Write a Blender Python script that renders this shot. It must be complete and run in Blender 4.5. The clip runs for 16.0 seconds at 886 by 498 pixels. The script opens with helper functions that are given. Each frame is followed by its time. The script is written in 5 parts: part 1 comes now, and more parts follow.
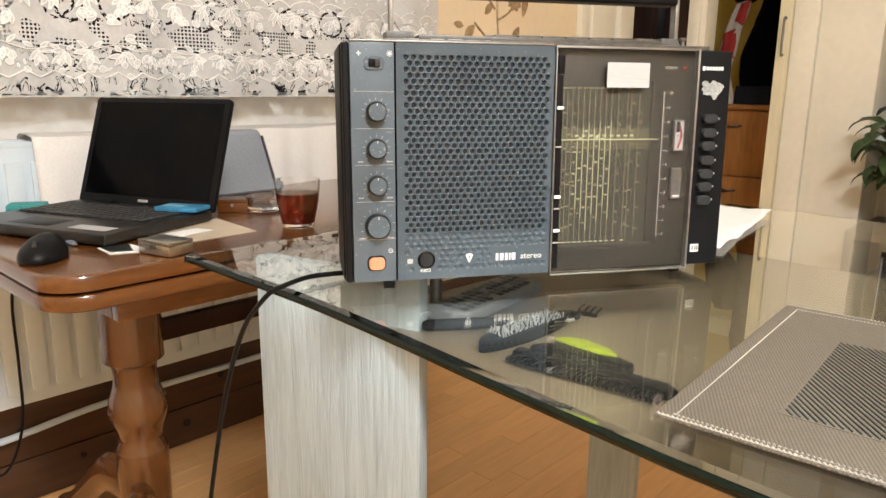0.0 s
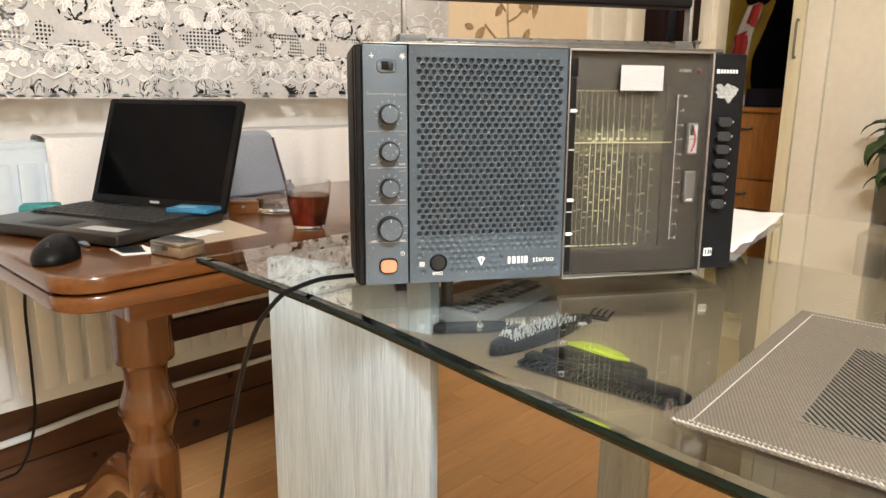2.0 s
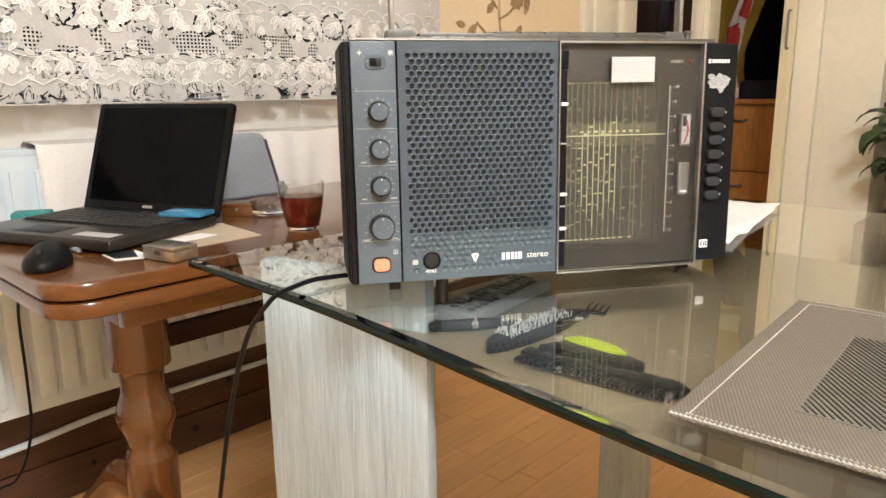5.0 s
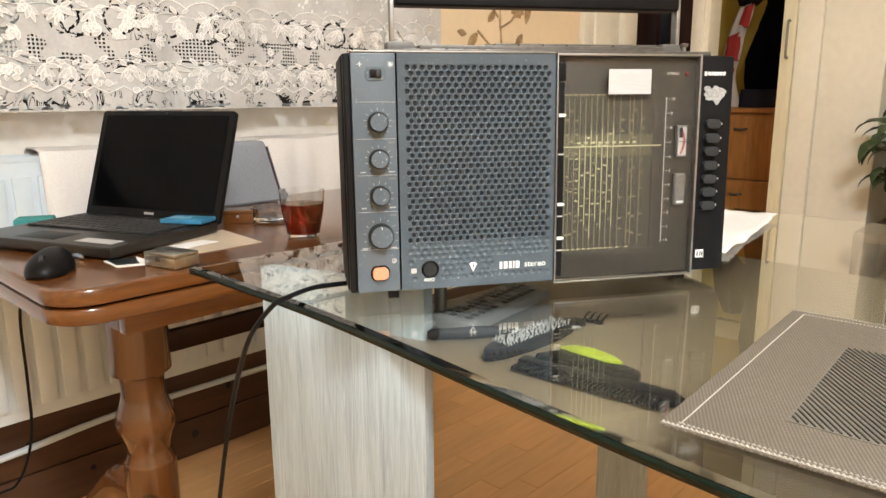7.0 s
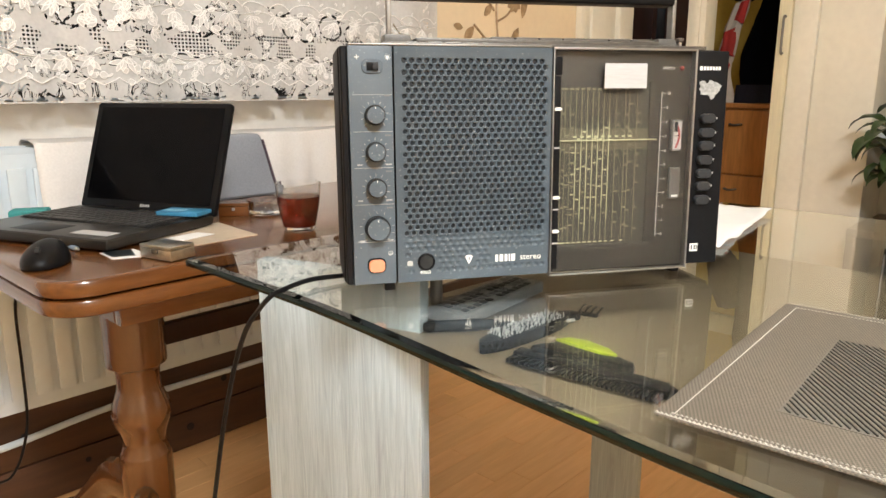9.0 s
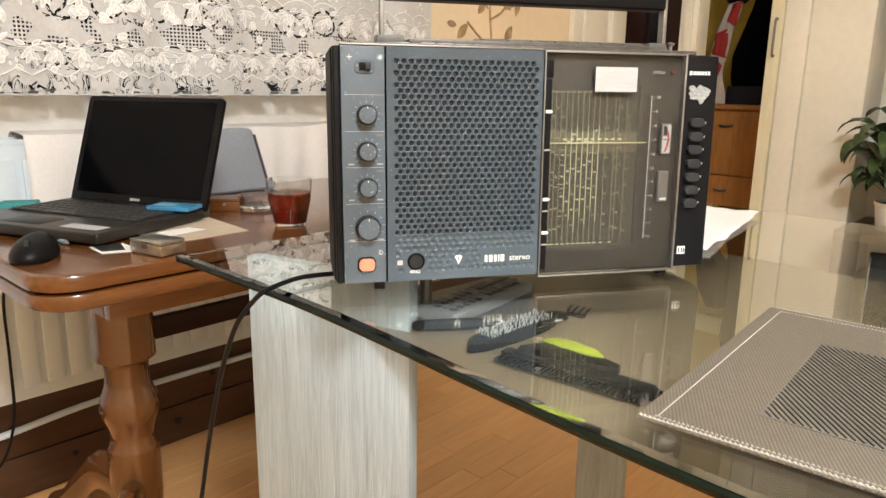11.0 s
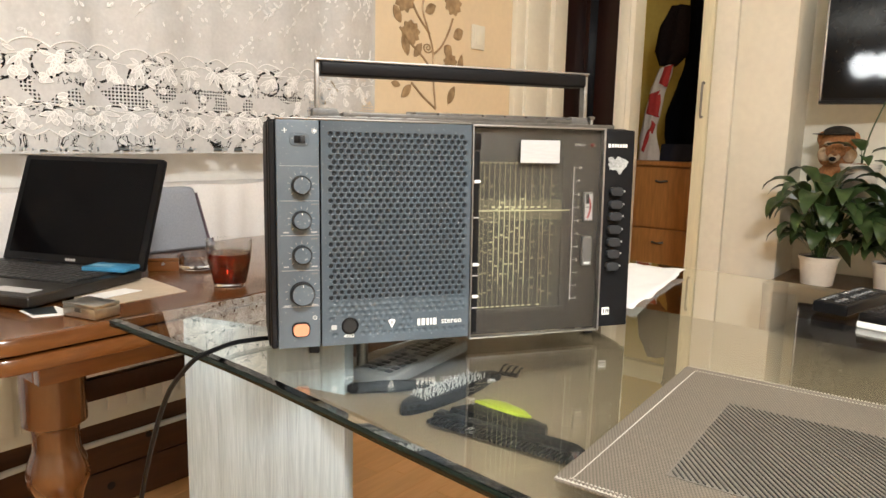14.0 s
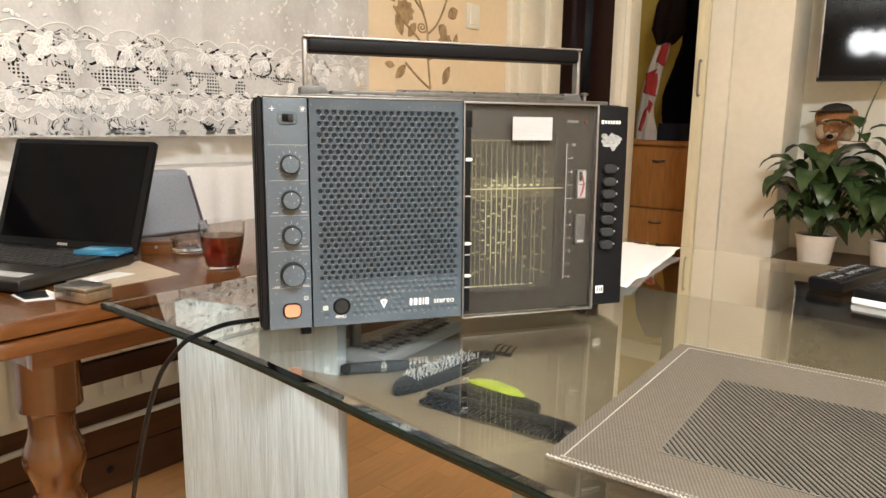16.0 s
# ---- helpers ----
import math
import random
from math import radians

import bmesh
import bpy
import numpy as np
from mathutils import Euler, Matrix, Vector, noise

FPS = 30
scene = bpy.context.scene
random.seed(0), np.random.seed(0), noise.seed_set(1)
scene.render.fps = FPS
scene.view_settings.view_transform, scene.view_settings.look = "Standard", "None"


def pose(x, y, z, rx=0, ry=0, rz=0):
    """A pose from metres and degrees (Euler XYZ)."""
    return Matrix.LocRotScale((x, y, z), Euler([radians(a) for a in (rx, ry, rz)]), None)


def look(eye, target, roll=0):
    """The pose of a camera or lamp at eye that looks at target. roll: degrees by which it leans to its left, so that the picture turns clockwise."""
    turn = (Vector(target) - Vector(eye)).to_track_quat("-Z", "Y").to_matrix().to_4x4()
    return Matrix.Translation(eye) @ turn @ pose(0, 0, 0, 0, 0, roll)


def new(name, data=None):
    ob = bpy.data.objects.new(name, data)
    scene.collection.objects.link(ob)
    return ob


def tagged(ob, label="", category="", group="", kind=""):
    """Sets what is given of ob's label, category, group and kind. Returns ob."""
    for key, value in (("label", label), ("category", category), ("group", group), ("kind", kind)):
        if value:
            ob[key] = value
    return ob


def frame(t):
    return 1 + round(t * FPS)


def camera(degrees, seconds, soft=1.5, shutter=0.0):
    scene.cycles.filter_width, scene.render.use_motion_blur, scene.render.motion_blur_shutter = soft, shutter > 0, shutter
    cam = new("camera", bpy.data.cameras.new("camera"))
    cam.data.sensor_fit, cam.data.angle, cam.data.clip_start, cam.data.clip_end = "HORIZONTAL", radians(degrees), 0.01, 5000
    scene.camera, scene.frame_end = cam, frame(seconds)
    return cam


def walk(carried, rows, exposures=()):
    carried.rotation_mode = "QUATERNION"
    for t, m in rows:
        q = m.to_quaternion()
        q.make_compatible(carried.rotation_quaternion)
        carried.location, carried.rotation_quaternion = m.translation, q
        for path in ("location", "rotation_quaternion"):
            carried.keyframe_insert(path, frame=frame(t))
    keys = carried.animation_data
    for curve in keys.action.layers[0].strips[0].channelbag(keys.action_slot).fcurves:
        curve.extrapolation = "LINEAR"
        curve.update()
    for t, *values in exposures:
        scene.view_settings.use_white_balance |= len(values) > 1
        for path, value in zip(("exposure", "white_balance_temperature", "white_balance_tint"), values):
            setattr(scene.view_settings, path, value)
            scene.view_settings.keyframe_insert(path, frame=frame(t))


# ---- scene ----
cam = camera(64.7, 16.0)
PATH = [
    (0, (0.198, 0.104, 0.967), (0.153, 2.053, 0.523), 0.5),
    (0.5, (0.2, 0.106, 0.966), (0.15, 2.056, 0.52), 0.3),
    (1, (0.2, 0.107, 0.965), (0.143, 2.057, 0.522), 0.5),
    (1.5, (0.201, 0.106, 0.964), (0.129, 2.06, 0.541), 0.2),
    (2, (0.194, 0.106, 0.968), (0.125, 2.056, 0.528), 0.6),
    (2.5, (0.196, 0.107, 0.965), (0.12, 2.057, 0.529), 0.3),
    (3, (0.199, 0.109, 0.961), (0.117, 2.06, 0.529), -0.1),
    (3.5, (0.197, 0.105, 0.96), (0.116, 2.058, 0.536), 0.0),
    (4, (0.2, 0.104, 0.963), (0.126, 2.054, 0.523), -0.5),
    (4.2, (0.199, 0.116, 0.962), (0.133, 2.064, 0.516), -0.6),
    (6.5, (0.199, 0.103, 0.97), (0.136, 2.056, 0.543), -0.7),
    (7, (0.202, 0.105, 0.969), (0.136, 2.058, 0.545), -0.4),
    (7.5, (0.203, 0.102, 0.967), (0.138, 2.057, 0.551), -0.6),
    (8, (0.2, 0.107, 0.966), (0.142, 2.061, 0.54), -0.0),
    (8.5, (0.202, 0.105, 0.967), (0.139, 2.055, 0.526), -0.6),
    (9, (0.201, 0.101, 0.968), (0.149, 2.052, 0.528), -0.1),
    (11.3, (0.203, 0.095, 0.975), (0.183, 2.043, 0.523), 1.0),
    (11.5, (0.207, 0.089, 0.976), (0.206, 2.04, 0.538), 0.8),
    (12, (0.209, 0.087, 0.979), (0.244, 2.04, 0.553), 1.3),
    (12.5, (0.215, 0.079, 0.985), (0.301, 2.035, 0.577), 1.1),
    (13, (0.222, 0.074, 0.994), (0.326, 2.041, 0.646), 1.1),
    (13.5, (0.223, 0.072, 0.996), (0.337, 2.043, 0.682), 1.1),
    (14, (0.221, 0.073, 0.996), (0.336, 2.045, 0.687), 1.3),
    (14.5, (0.221, 0.072, 0.997), (0.34, 2.045, 0.69), 1.4),
    (15, (0.226, 0.073, 0.993), (0.345, 2.044, 0.675), 0.9),
    (15.5, (0.231, 0.074, 0.99), (0.358, 2.042, 0.657), 0.4),
    (16, (0.229, 0.079, 0.991), (0.349, 2.043, 0.633), 0.8),
]
walk(cam, [(t, look(e, a, r)) for t, e, a, r in PATH])

# ---- light ----
ROOM = pose(-0.6, 1.85, 0, 0, 0, 48)      # x along the window wall, -y into the room
world = bpy.data.worlds.new("room_air")
world.use_nodes = True
world.node_tree.nodes["Background"].inputs[0].default_value = (1.0, 0.8, 0.6, 1)
world.node_tree.nodes["Background"].inputs[1].default_value = 0.02
scene.world = world


def lamp(name, kind, m, energy, color, size):
    data = bpy.data.lights.new(name, kind)
    data.energy, data.color = energy, color
    if kind == "AREA":
        data.shape, data.size = "DISK", size
    else:
        data.shadow_soft_size = size
    ob = new(name, data)
    ob.matrix_world = m
    return ob


BULBS = [(0.46 + 0.86 * k, -0.32 - 0.50 * k, 2.12) for k in (0.0, 0.17, 0.34)]
for at in BULBS:
    lamp("ceiling_bulb", "POINT", pose(*at), 56, (0.950, 0.976, 0.985), 0.105)
# added unseen fill light that brightens the hall, no fixture stands there
lamp("hall_fill", "POINT", ROOM @ pose(3.6, -0.9, 2.2), 10, (1.0, 0.85, 0.62), 0.08)


# ---- materials ----
def mat(name, color, rough=0.5, metal=0.0, vary=0.12, scale=40.0, bump=0.0, bscale=None, stretch=(1, 1, 1), coat=0.0, second=None, big=4.0, spec=0.5, warp=0.0):
    """Principled surface with variation at two scales and fine relief."""
    m = bpy.data.materials.new(name)
    m.use_nodes = True
    nt = m.node_tree
    n, l = nt.nodes, nt.links
    p = n["Principled BSDF"]
    p.inputs["Roughness"].default_value = rough
    p.inputs["Metallic"].default_value = metal
    p.inputs["Coat Weight"].default_value = coat
    p.inputs["Coat Roughness"].default_value = 0.15
    p.inputs["Specular IOR Level"].default_value = spec
    tc, mp = n.new("ShaderNodeTexCoord"), n.new("ShaderNodeMapping")
    mp.inputs["Scale"].default_value = stretch
    l.new(tc.outputs["Object"], mp.inputs[0])
    fine, broad = n.new("ShaderNodeTexNoise"), n.new("ShaderNodeTexNoise")
    fine.inputs["Scale"].default_value, fine.inputs["Detail"].default_value = scale, 6
    broad.inputs["Scale"].default_value, broad.inputs["Detail"].default_value = big, 3
    fine.inputs["Distortion"].default_value = warp
    for t in (fine, broad):
        l.new(mp.outputs[0], t.inputs["Vector"])
    add = n.new("ShaderNodeMath")
    add.operation = "ADD"
    l.new(fine.outputs[0], add.inputs[0])
    l.new(broad.outputs[0], add.inputs[1])
    ramp = n.new("ShaderNodeMapRange")
    ramp.inputs[1].default_value, ramp.inputs[2].default_value = 0.65, 1.35
    l.new(add.outputs[0], ramp.inputs[0])
    mix = n.new("ShaderNodeMix")
    mix.data_type = "RGBA"
    c2 = second if second else tuple(c * (1 - 2 * vary) for c in color)
    c1 = color if second else tuple(min(1, c * (1 + vary)) for c in color)
    mix.inputs[6].default_value, mix.inputs[7].default_value = (*c2, 1), (*c1, 1)
    l.new(ramp.outputs[0], mix.inputs[0])
    l.new(mix.outputs[2], p.inputs["Base Color"])
    rr = n.new("ShaderNodeMapRange")
    rr.inputs[3].default_value, rr.inputs[4].default_value = max(0.02, rough * 0.8), min(1, rough * 1.2)
    l.new(broad.outputs[0], rr.inputs[0])
    l.new(rr.outputs[0], p.inputs["Roughness"])
    if bump:
        b = n.new("ShaderNodeBump")
        b.inputs["Strength"].default_value, b.inputs["Distance"].default_value = bump, 0.002
        if bscale:
            t = n.new("ShaderNodeTexNoise")
            t.inputs["Scale"].default_value, t.inputs["Detail"].default_value = bscale, 4
            l.new(mp.outputs[0], t.inputs["Vector"])
            l.new(t.outputs[0], b.inputs["Height"])
        else:
            l.new(fine.outputs[0], b.inputs["Height"])
        l.new(b.outputs[0], p.inputs["Normal"])
    return m


def glass(name, color=(1, 1, 1), rough=0.0, ior=1.5):
    m = bpy.data.materials.new(name)
    m.use_nodes = True
    p = m.node_tree.nodes["Principled BSDF"]
    p.inputs["Base Color"].default_value = (*color, 1)
    p.inputs["Roughness"].default_value = rough
    p.inputs["Transmission Weight"].default_value = 1.0
    p.inputs["IOR"].default_value = ior
    return m


def glow(name, color, strength):
    m = bpy.data.materials.new(name)
    m.use_nodes = True
    p = m.node_tree.nodes["Principled BSDF"]
    p.inputs["Base Color"].default_value = (*color, 1)
    p.inputs["Emission Color"].default_value = (*color, 1)
    p.inputs["Emission Strength"].default_value = strength
    return m


M_PLASTER = mat("cream_plaster", (0.84, 0.70, 0.495), 0.85, scale=40, vary=0.03, bump=0.06)
M_WHITEWALL = mat("pale_plaster", (0.86, 0.83, 0.72), 0.85, scale=30, vary=0.03, bump=0.06)
M_SILLWALL = mat("white_plaster", (0.90, 0.87, 0.82), 0.85, scale=30, vary=0.05, bump=0.06)
M_CEIL = mat("ceiling_white", (0.8, 0.77, 0.7), 0.9, vary=0.03)
M_YELLOW = mat("yellow_paint", (0.50, 0.38, 0.09), 0.8, vary=0.06)
M_BROWN = mat("brown_varnish", (0.145, 0.052, 0.012), 0.25, scale=14, stretch=(1, 9, 9), second=(0.090, 0.031, 0.008), coat=0.6, bump=0.015, spec=0.4)
M_TURNED = mat("turned_varnish", (0.115, 0.040, 0.0095), 0.2, scale=10, stretch=(9, 9, 1), second=(0.092, 0.032, 0.008), coat=0.9, spec=0.5, warp=0.5)
M_PINE = mat("dark_pine", (0.085, 0.037, 0.016), 0.55, scale=7, stretch=(1, 10, 10), second=(0.05, 0.021, 0.009))
M_ASH = mat("bleached_ash", (0.40, 0.475, 0.51), 0.6, scale=8, stretch=(15, 15, 0.8), second=(0.225, 0.272, 0.295), bump=0.6, big=2.5, warp=2.2)
M_RADIO = mat("charcoal_plastic", (0.084, 0.110, 0.134), 0.37, scale=900, vary=0.12, bump=0.06, spec=0.45, big=14)
def dust(m, amount, scale):
    """Pale dust specks on a dark plastic."""
    nt = m.node_tree
    n, l = nt.nodes, nt.links
    p = n["Principled BSDF"]
    src = p.inputs["Base Color"].links[0].from_socket
    tc, t, r, x = n.new("ShaderNodeTexCoord"), n.new("ShaderNodeTexNoise"), n.new("ShaderNodeMapRange"), n.new("ShaderNodeMix")
    t.inputs["Scale"].default_value, t.inputs["Detail"].default_value = scale, 2
    r.inputs[1].default_value, r.inputs[2].default_value, r.inputs[4].default_value = 0.66, 0.74, amount
    x.data_type = "RGBA"
    x.inputs[7].default_value = (0.45, 0.46, 0.46, 1)
    l.new(tc.outputs["Object"], t.inputs["Vector"])
    l.new(t.outputs[0], r.inputs[0])
    l.new(r.outputs[0], x.inputs[0])
    l.new(src, x.inputs[6])
    l.new(x.outputs[2], p.inputs["Base Color"])


M_GRILLE = mat("charcoal_grille", (0.059, 0.080, 0.099), 0.40, scale=900, vary=0.12, bump=0.06, spec=0.4, big=14)
dust(M_RADIO, 0.6, 420)
dust(M_GRILLE, 0.6, 420)
M_CASE = mat("black_case", (0.006, 0.006, 0.007), 0.5, scale=500, vary=0.2, bump=0.05, spec=0.14)
M_BLACK = mat("black_plastic", (0.005, 0.005, 0.006), 0.42, scale=300, vary=0.2, spec=0.15)
M_MATTEBLACK = mat("matt_black", (0.01, 0.01, 0.01), 0.8, scale=300, vary=0.2)
M_HOLE = mat("speaker_cloth", (0.017, 0.021, 0.026), 0.9, scale=800, vary=0.3, bump=0.2)
M_KNOB = mat("knob_plastic", (0.024, 0.026, 0.029), 0.45, scale=600, vary=0.1, spec=0.3)
M_STEEL = mat("brushed_steel", (0.30, 0.29, 0.275), 0.5, 1.0, scale=60, stretch=(1, 1, 30), vary=0.1)
M_TIN = mat("bright_tin", (0.56, 0.54, 0.49), 0.32, 1.0, scale=80, vary=0.12)
M_DULLSTEEL = mat("dull_steel", (0.24, 0.23, 0.21), 0.45, 1.0, scale=80, vary=0.12)
M_BRACKET = mat("satin_grey_bracket", (0.11, 0.105, 0.098), 0.45, scale=200, vary=0.2)
M_TOPGREY = mat("worn_grey_top", (0.105, 0.095, 0.083), 0.4, scale=160, vary=0.3, bump=0.15)
M_WHITE = mat("white_print", (0.8, 0.8, 0.77), 0.6, vary=0.02)
M_DIMPRINT = mat("dim_print", (0.17, 0.175, 0.18), 0.6, vary=0.04)
M_GREYPRINT = mat("faded_print", (0.42, 0.42, 0.41), 0.6, vary=0.04)
M_STICKER = mat("paper_label", (0.46, 0.46, 0.46), 0.7, scale=90, vary=0.06, stretch=(1, 1, 8))
M_YLINE = mat("yellow_print", (0.33, 0.325, 0.20), 0.5, vary=0.03)
M_OLINE = mat("olive_print", (0.17, 0.16, 0.095), 0.5, vary=0.05)
M_DIAL = mat("smoked_dial", (0.018, 0.0165, 0.0145), 0.4, scale=50, vary=0.06)
M_DIALIN = mat("dial_field", (0.030, 0.0275, 0.022), 0.45, scale=50, vary=0.08)
M_PLEXI = glass("clear_plexiglass", (0.97, 0.96, 0.93), 0.03, 1.2)
M_ORANGE = mat("orange_plastic", (0.72, 0.27, 0.15), 0.4, vary=0.05)
M_SHELF = mat("taupe_lacquer", (0.185, 0.139, 0.085), 0.3, scale=30, vary=0.05)
M_ENAMEL = mat("white_enamel", (0.61, 0.70, 0.77), 0.3, vary=0.03)
M_GLASSTOP = glass("green_table_glass", (0.92, 0.945, 0.905), 0.0, 1.66)
M_GLASSEDGE = mat("dark_glass_edge", (0.004, 0.011, 0.008), 0.25, vary=0.2, spec=0.2)
M_CLEAR = glass("clear_glass", (0.98, 0.98, 0.98), 0.0, 1.45)
M_TEA = glass("black_tea", (0.16, 0.010, 0.003), 0.0, 1.33)
M_LIGHTDOOR = mat("light_birch", (0.79, 0.74, 0.54), 0.45, scale=10, stretch=(12, 12, 1), vary=0.06)
M_FRAME = mat("cream_paint", (0.86, 0.835, 0.73), 0.4, vary=0.03)
M_DARKDOOR = mat("dark_mahogany", (0.018, 0.006, 0.004), 0.3, scale=10, stretch=(10, 10, 1), spec=0.2)
M_NIGHT = mat("night_glass", (0.006, 0.007, 0.009), 0.08, vary=0.1)
M_SCREEN = mat("black_screen", (0.003, 0.0032, 0.004), 0.05, vary=0.1, spec=0.11)
M_LAPSCREEN = mat("laptop_screen", (0.002, 0.002, 0.0025), 0.12, vary=0.1, spec=0.08)
M_CLOTH = mat("white_cloth", (0.76, 0.75, 0.74), 0.9, scale=200, vary=0.05, bump=0.2)
M_BLUEGREY = mat("blue_grey_fabric", (0.27, 0.29, 0.33), 0.9, scale=300, vary=0.1, bump=0.3)
M_PAPER = mat("white_paper", (0.74, 0.735, 0.72), 0.8, vary=0.02)
M_CARD = mat("beige_card", (0.44, 0.36, 0.27), 0.8, scale=60, vary=0.06)
M_BLUE = mat("blue_card", (0.05, 0.25, 0.45), 0.4, scale=25, vary=0.25)
M_GREEN = mat("lime_rubber", (0.34, 0.42, 0.025), 0.45, vary=0.06)
M_DRESSER = mat("orange_beech", (0.54, 0.235, 0.065), 0.4, scale=8, stretch=(1, 8, 1), vary=0.12)
M_COAT = mat("black_coat", (0.004, 0.0045, 0.007), 0.95, scale=120, vary=0.3, spec=0.05)
M_NAVY = mat("navy_cloth", (0.01, 0.013, 0.03), 0.9, scale=120, vary=0.3)
M_REDCLOTH = mat("red_cloth", (0.42, 0.03, 0.025), 0.85, vary=0.1)
M_PALECLOTH = mat("pale_cloth", (0.62, 0.56, 0.5), 0.85, vary=0.08)
M_LEAF = mat("glossy_leaf", (0.052, 0.098, 0.028), 0.36, scale=60, vary=0.25, second=(0.024, 0.048, 0.015), big=14)
M_LEAFPALE = mat("pale_leaf", (0.16, 0.18, 0.09), 0.5, scale=60, vary=0.2)
M_POT = mat("white_ceramic", (0.78, 0.74, 0.68), 0.35, vary=0.04)
M_SOIL = mat("potting_soil", (0.03, 0.02, 0.013), 0.95, scale=200, vary=0.4, bump=0.8)
M_FUR = mat("fox_plush", (0.42, 0.19, 0.075), 0.95, scale=150, vary=0.3, bump=0.6)
M_FURPALE = mat("pale_plush", (0.55, 0.42, 0.29), 0.95, scale=150, vary=0.15, bump=0.6)
M_GOLD = mat("bronze_foil", (0.56, 0.40, 0.23), 0.42, 0.25, scale=45, vary=0.35, second=(0.24, 0.145, 0.07), big=25)
M_STAND = mat("walnut_stand", (0.11, 0.065, 0.035), 0.4, scale=9, stretch=(1, 9, 1), vary=0.15)


def laminate():
    """Warm plank laminate: tone by plank, grain along it."""
    m = mat("laminate", (0.80, 0.47, 0.21), 0.30, scale=5, stretch=(1.4, 16, 1), second=(0.69, 0.375, 0.155), big=3)
    n, l = m.node_tree.nodes, m.node_tree.links
    p = n["Principled BSDF"]
    src = p.inputs["Base Color"].links[0].from_socket
    info, hsv, mr = n.new("ShaderNodeObjectInfo"), n.new("ShaderNodeHueSaturation"), n.new("ShaderNodeMapRange")
    mr.inputs[3].default_value, mr.inputs[4].default_value = 0.93, 1.07
    l.new(info.outputs["Random"], mr.inputs[0])
    l.new(mr.outputs[0], hsv.inputs["Value"])
    l.new(src, hsv.inputs["Color"])
    l.new(hsv.outputs[0], p.inputs["Base Color"])
    return m


def node(nt, kind, op=None, **values):
    k = nt.nodes.new(kind)
    if op:
        k.operation = op
    for i, v in values.items():
        k.inputs[int(i[1:])].default_value = v
    return k


def lace():
    """White net curtain: dense cloth, patches of open square net, and torn-looking open work."""
    m = mat("white_lace", (0.65, 0.655, 0.65), 0.9, scale=120, bump=0.3, big=22, second=(0.52, 0.525, 0.525))
    nt = m.node_tree
    n, l = nt.nodes, nt.links
    tc = n.new("ShaderNodeTexCoord")
    sep = n.new("ShaderNodeSeparateXYZ")
    l.new(tc.outputs["Object"], sep.inputs[0])

    def math_node(op, a, b):
        k = n.new("ShaderNodeMath")
        k.operation = op
        for i, v in enumerate((a, b)):
            if isinstance(v, (int, float)):
                k.inputs[i].default_value = v
            else:
                l.new(v, k.inputs[i])
        return k.outputs[0]

    def noise_node(scale, detail, dist=0.0):
        k = n.new("ShaderNodeTexNoise")
        k.inputs["Scale"].default_value, k.inputs["Detail"].default_value = scale, detail
        k.inputs["Distortion"].default_value = dist
        l.new(tc.outputs["Object"], k.inputs["Vector"])
        return k.outputs[0]

    x, z = sep.outputs[0], sep.outputs[2]
    def both(*v):
        r = v[0]
        for k in v[1:]:
            r = math_node("MULTIPLY", r, k)
        return r

    def either(*v):
        r = v[0]
        for k in v[1:]:
            r = math_node("MAXIMUM", r, k)
        return r

    def over(v, at):
        return math_node("GREATER_THAN", v, at)

    def under(v, at):
        return math_node("LESS_THAN", v, at)

    def line_node(value, at, half):
        return under(math_node("ABSOLUTE", math_node("SUBTRACT", value, at), 0), half)

    def between(v, a, b):
        return both(over(v, a), under(v, b))

    # band of open square net in patches between the two leaf garlands
    gx = over(math_node("FRACT", math_node("MULTIPLY", x, 118), 0), 0.44)
    gz = over(math_node("FRACT", math_node("MULTIPLY", z, 118), 0), 0.44)
    net = both(gx, gz, over(noise_node(15, 1.5, 0.6), 0.515), between(z, 1.056, 1.110))
    dash = over(noise_node(130, 1), 0.47)
    # dashed rings round the upper leaves
    def rings(period, shift, zc, r):
        u = math_node("MULTIPLY", math_node("SUBTRACT", math_node("FRACT", math_node("ADD", math_node("DIVIDE", x, period), shift), 0), 0.5), period)
        w = math_node("SUBTRACT", z, zc)
        d = math_node("SQRT", math_node("ADD", math_node("MULTIPLY", u, u), math_node("MULTIPLY", w, w)), 0)
        return line_node(math_node("ADD", d, math_node("MULTIPLY", noise_node(30, 1), 0.02)), r + 0.01, 0.0030)

    ring = both(either(rings(0.118, 0.2, 1.142, 0.032), rings(0.151, 0.65, 1.128, 0.026)), dash, over(noise_node(7, 1), 0.42))
    # dashed line under the lower garland
    wav = math_node("ADD", z, math_node("MULTIPLY", math_node("SINE", math_node("MULTIPLY", x, 70), 0), 0.004))
    rail = both(line_node(wav, 1.053, 0.0020), over(noise_node(60, 1), 0.49))
    # short cuts among the leaves
    flow = noise_node(34, 1.2, 0.7)
    cuts = both(either(line_node(flow, 0.46, 0.015), line_node(flow, 0.57, 0.015)), dash, over(noise_node(13, 1, 0.3), 0.49), either(between(z, 1.10, 1.185), between(z, 0.998, 1.05)))
    # dark open strokes and torn patches along the hem
    mp = n.new("ShaderNodeMapping")
    mp.inputs["Scale"].default_value = (34, 1, 20)
    mp.inputs["Rotation"].default_value = (0, radians(32), 0)
    l.new(tc.outputs["Object"], mp.inputs[0])
    st = n.new("ShaderNodeTexNoise")
    st.inputs["Scale"].default_value, st.inputs["Detail"].default_value, st.inputs["Distortion"].default_value = 1.0, 1.5, 1.1
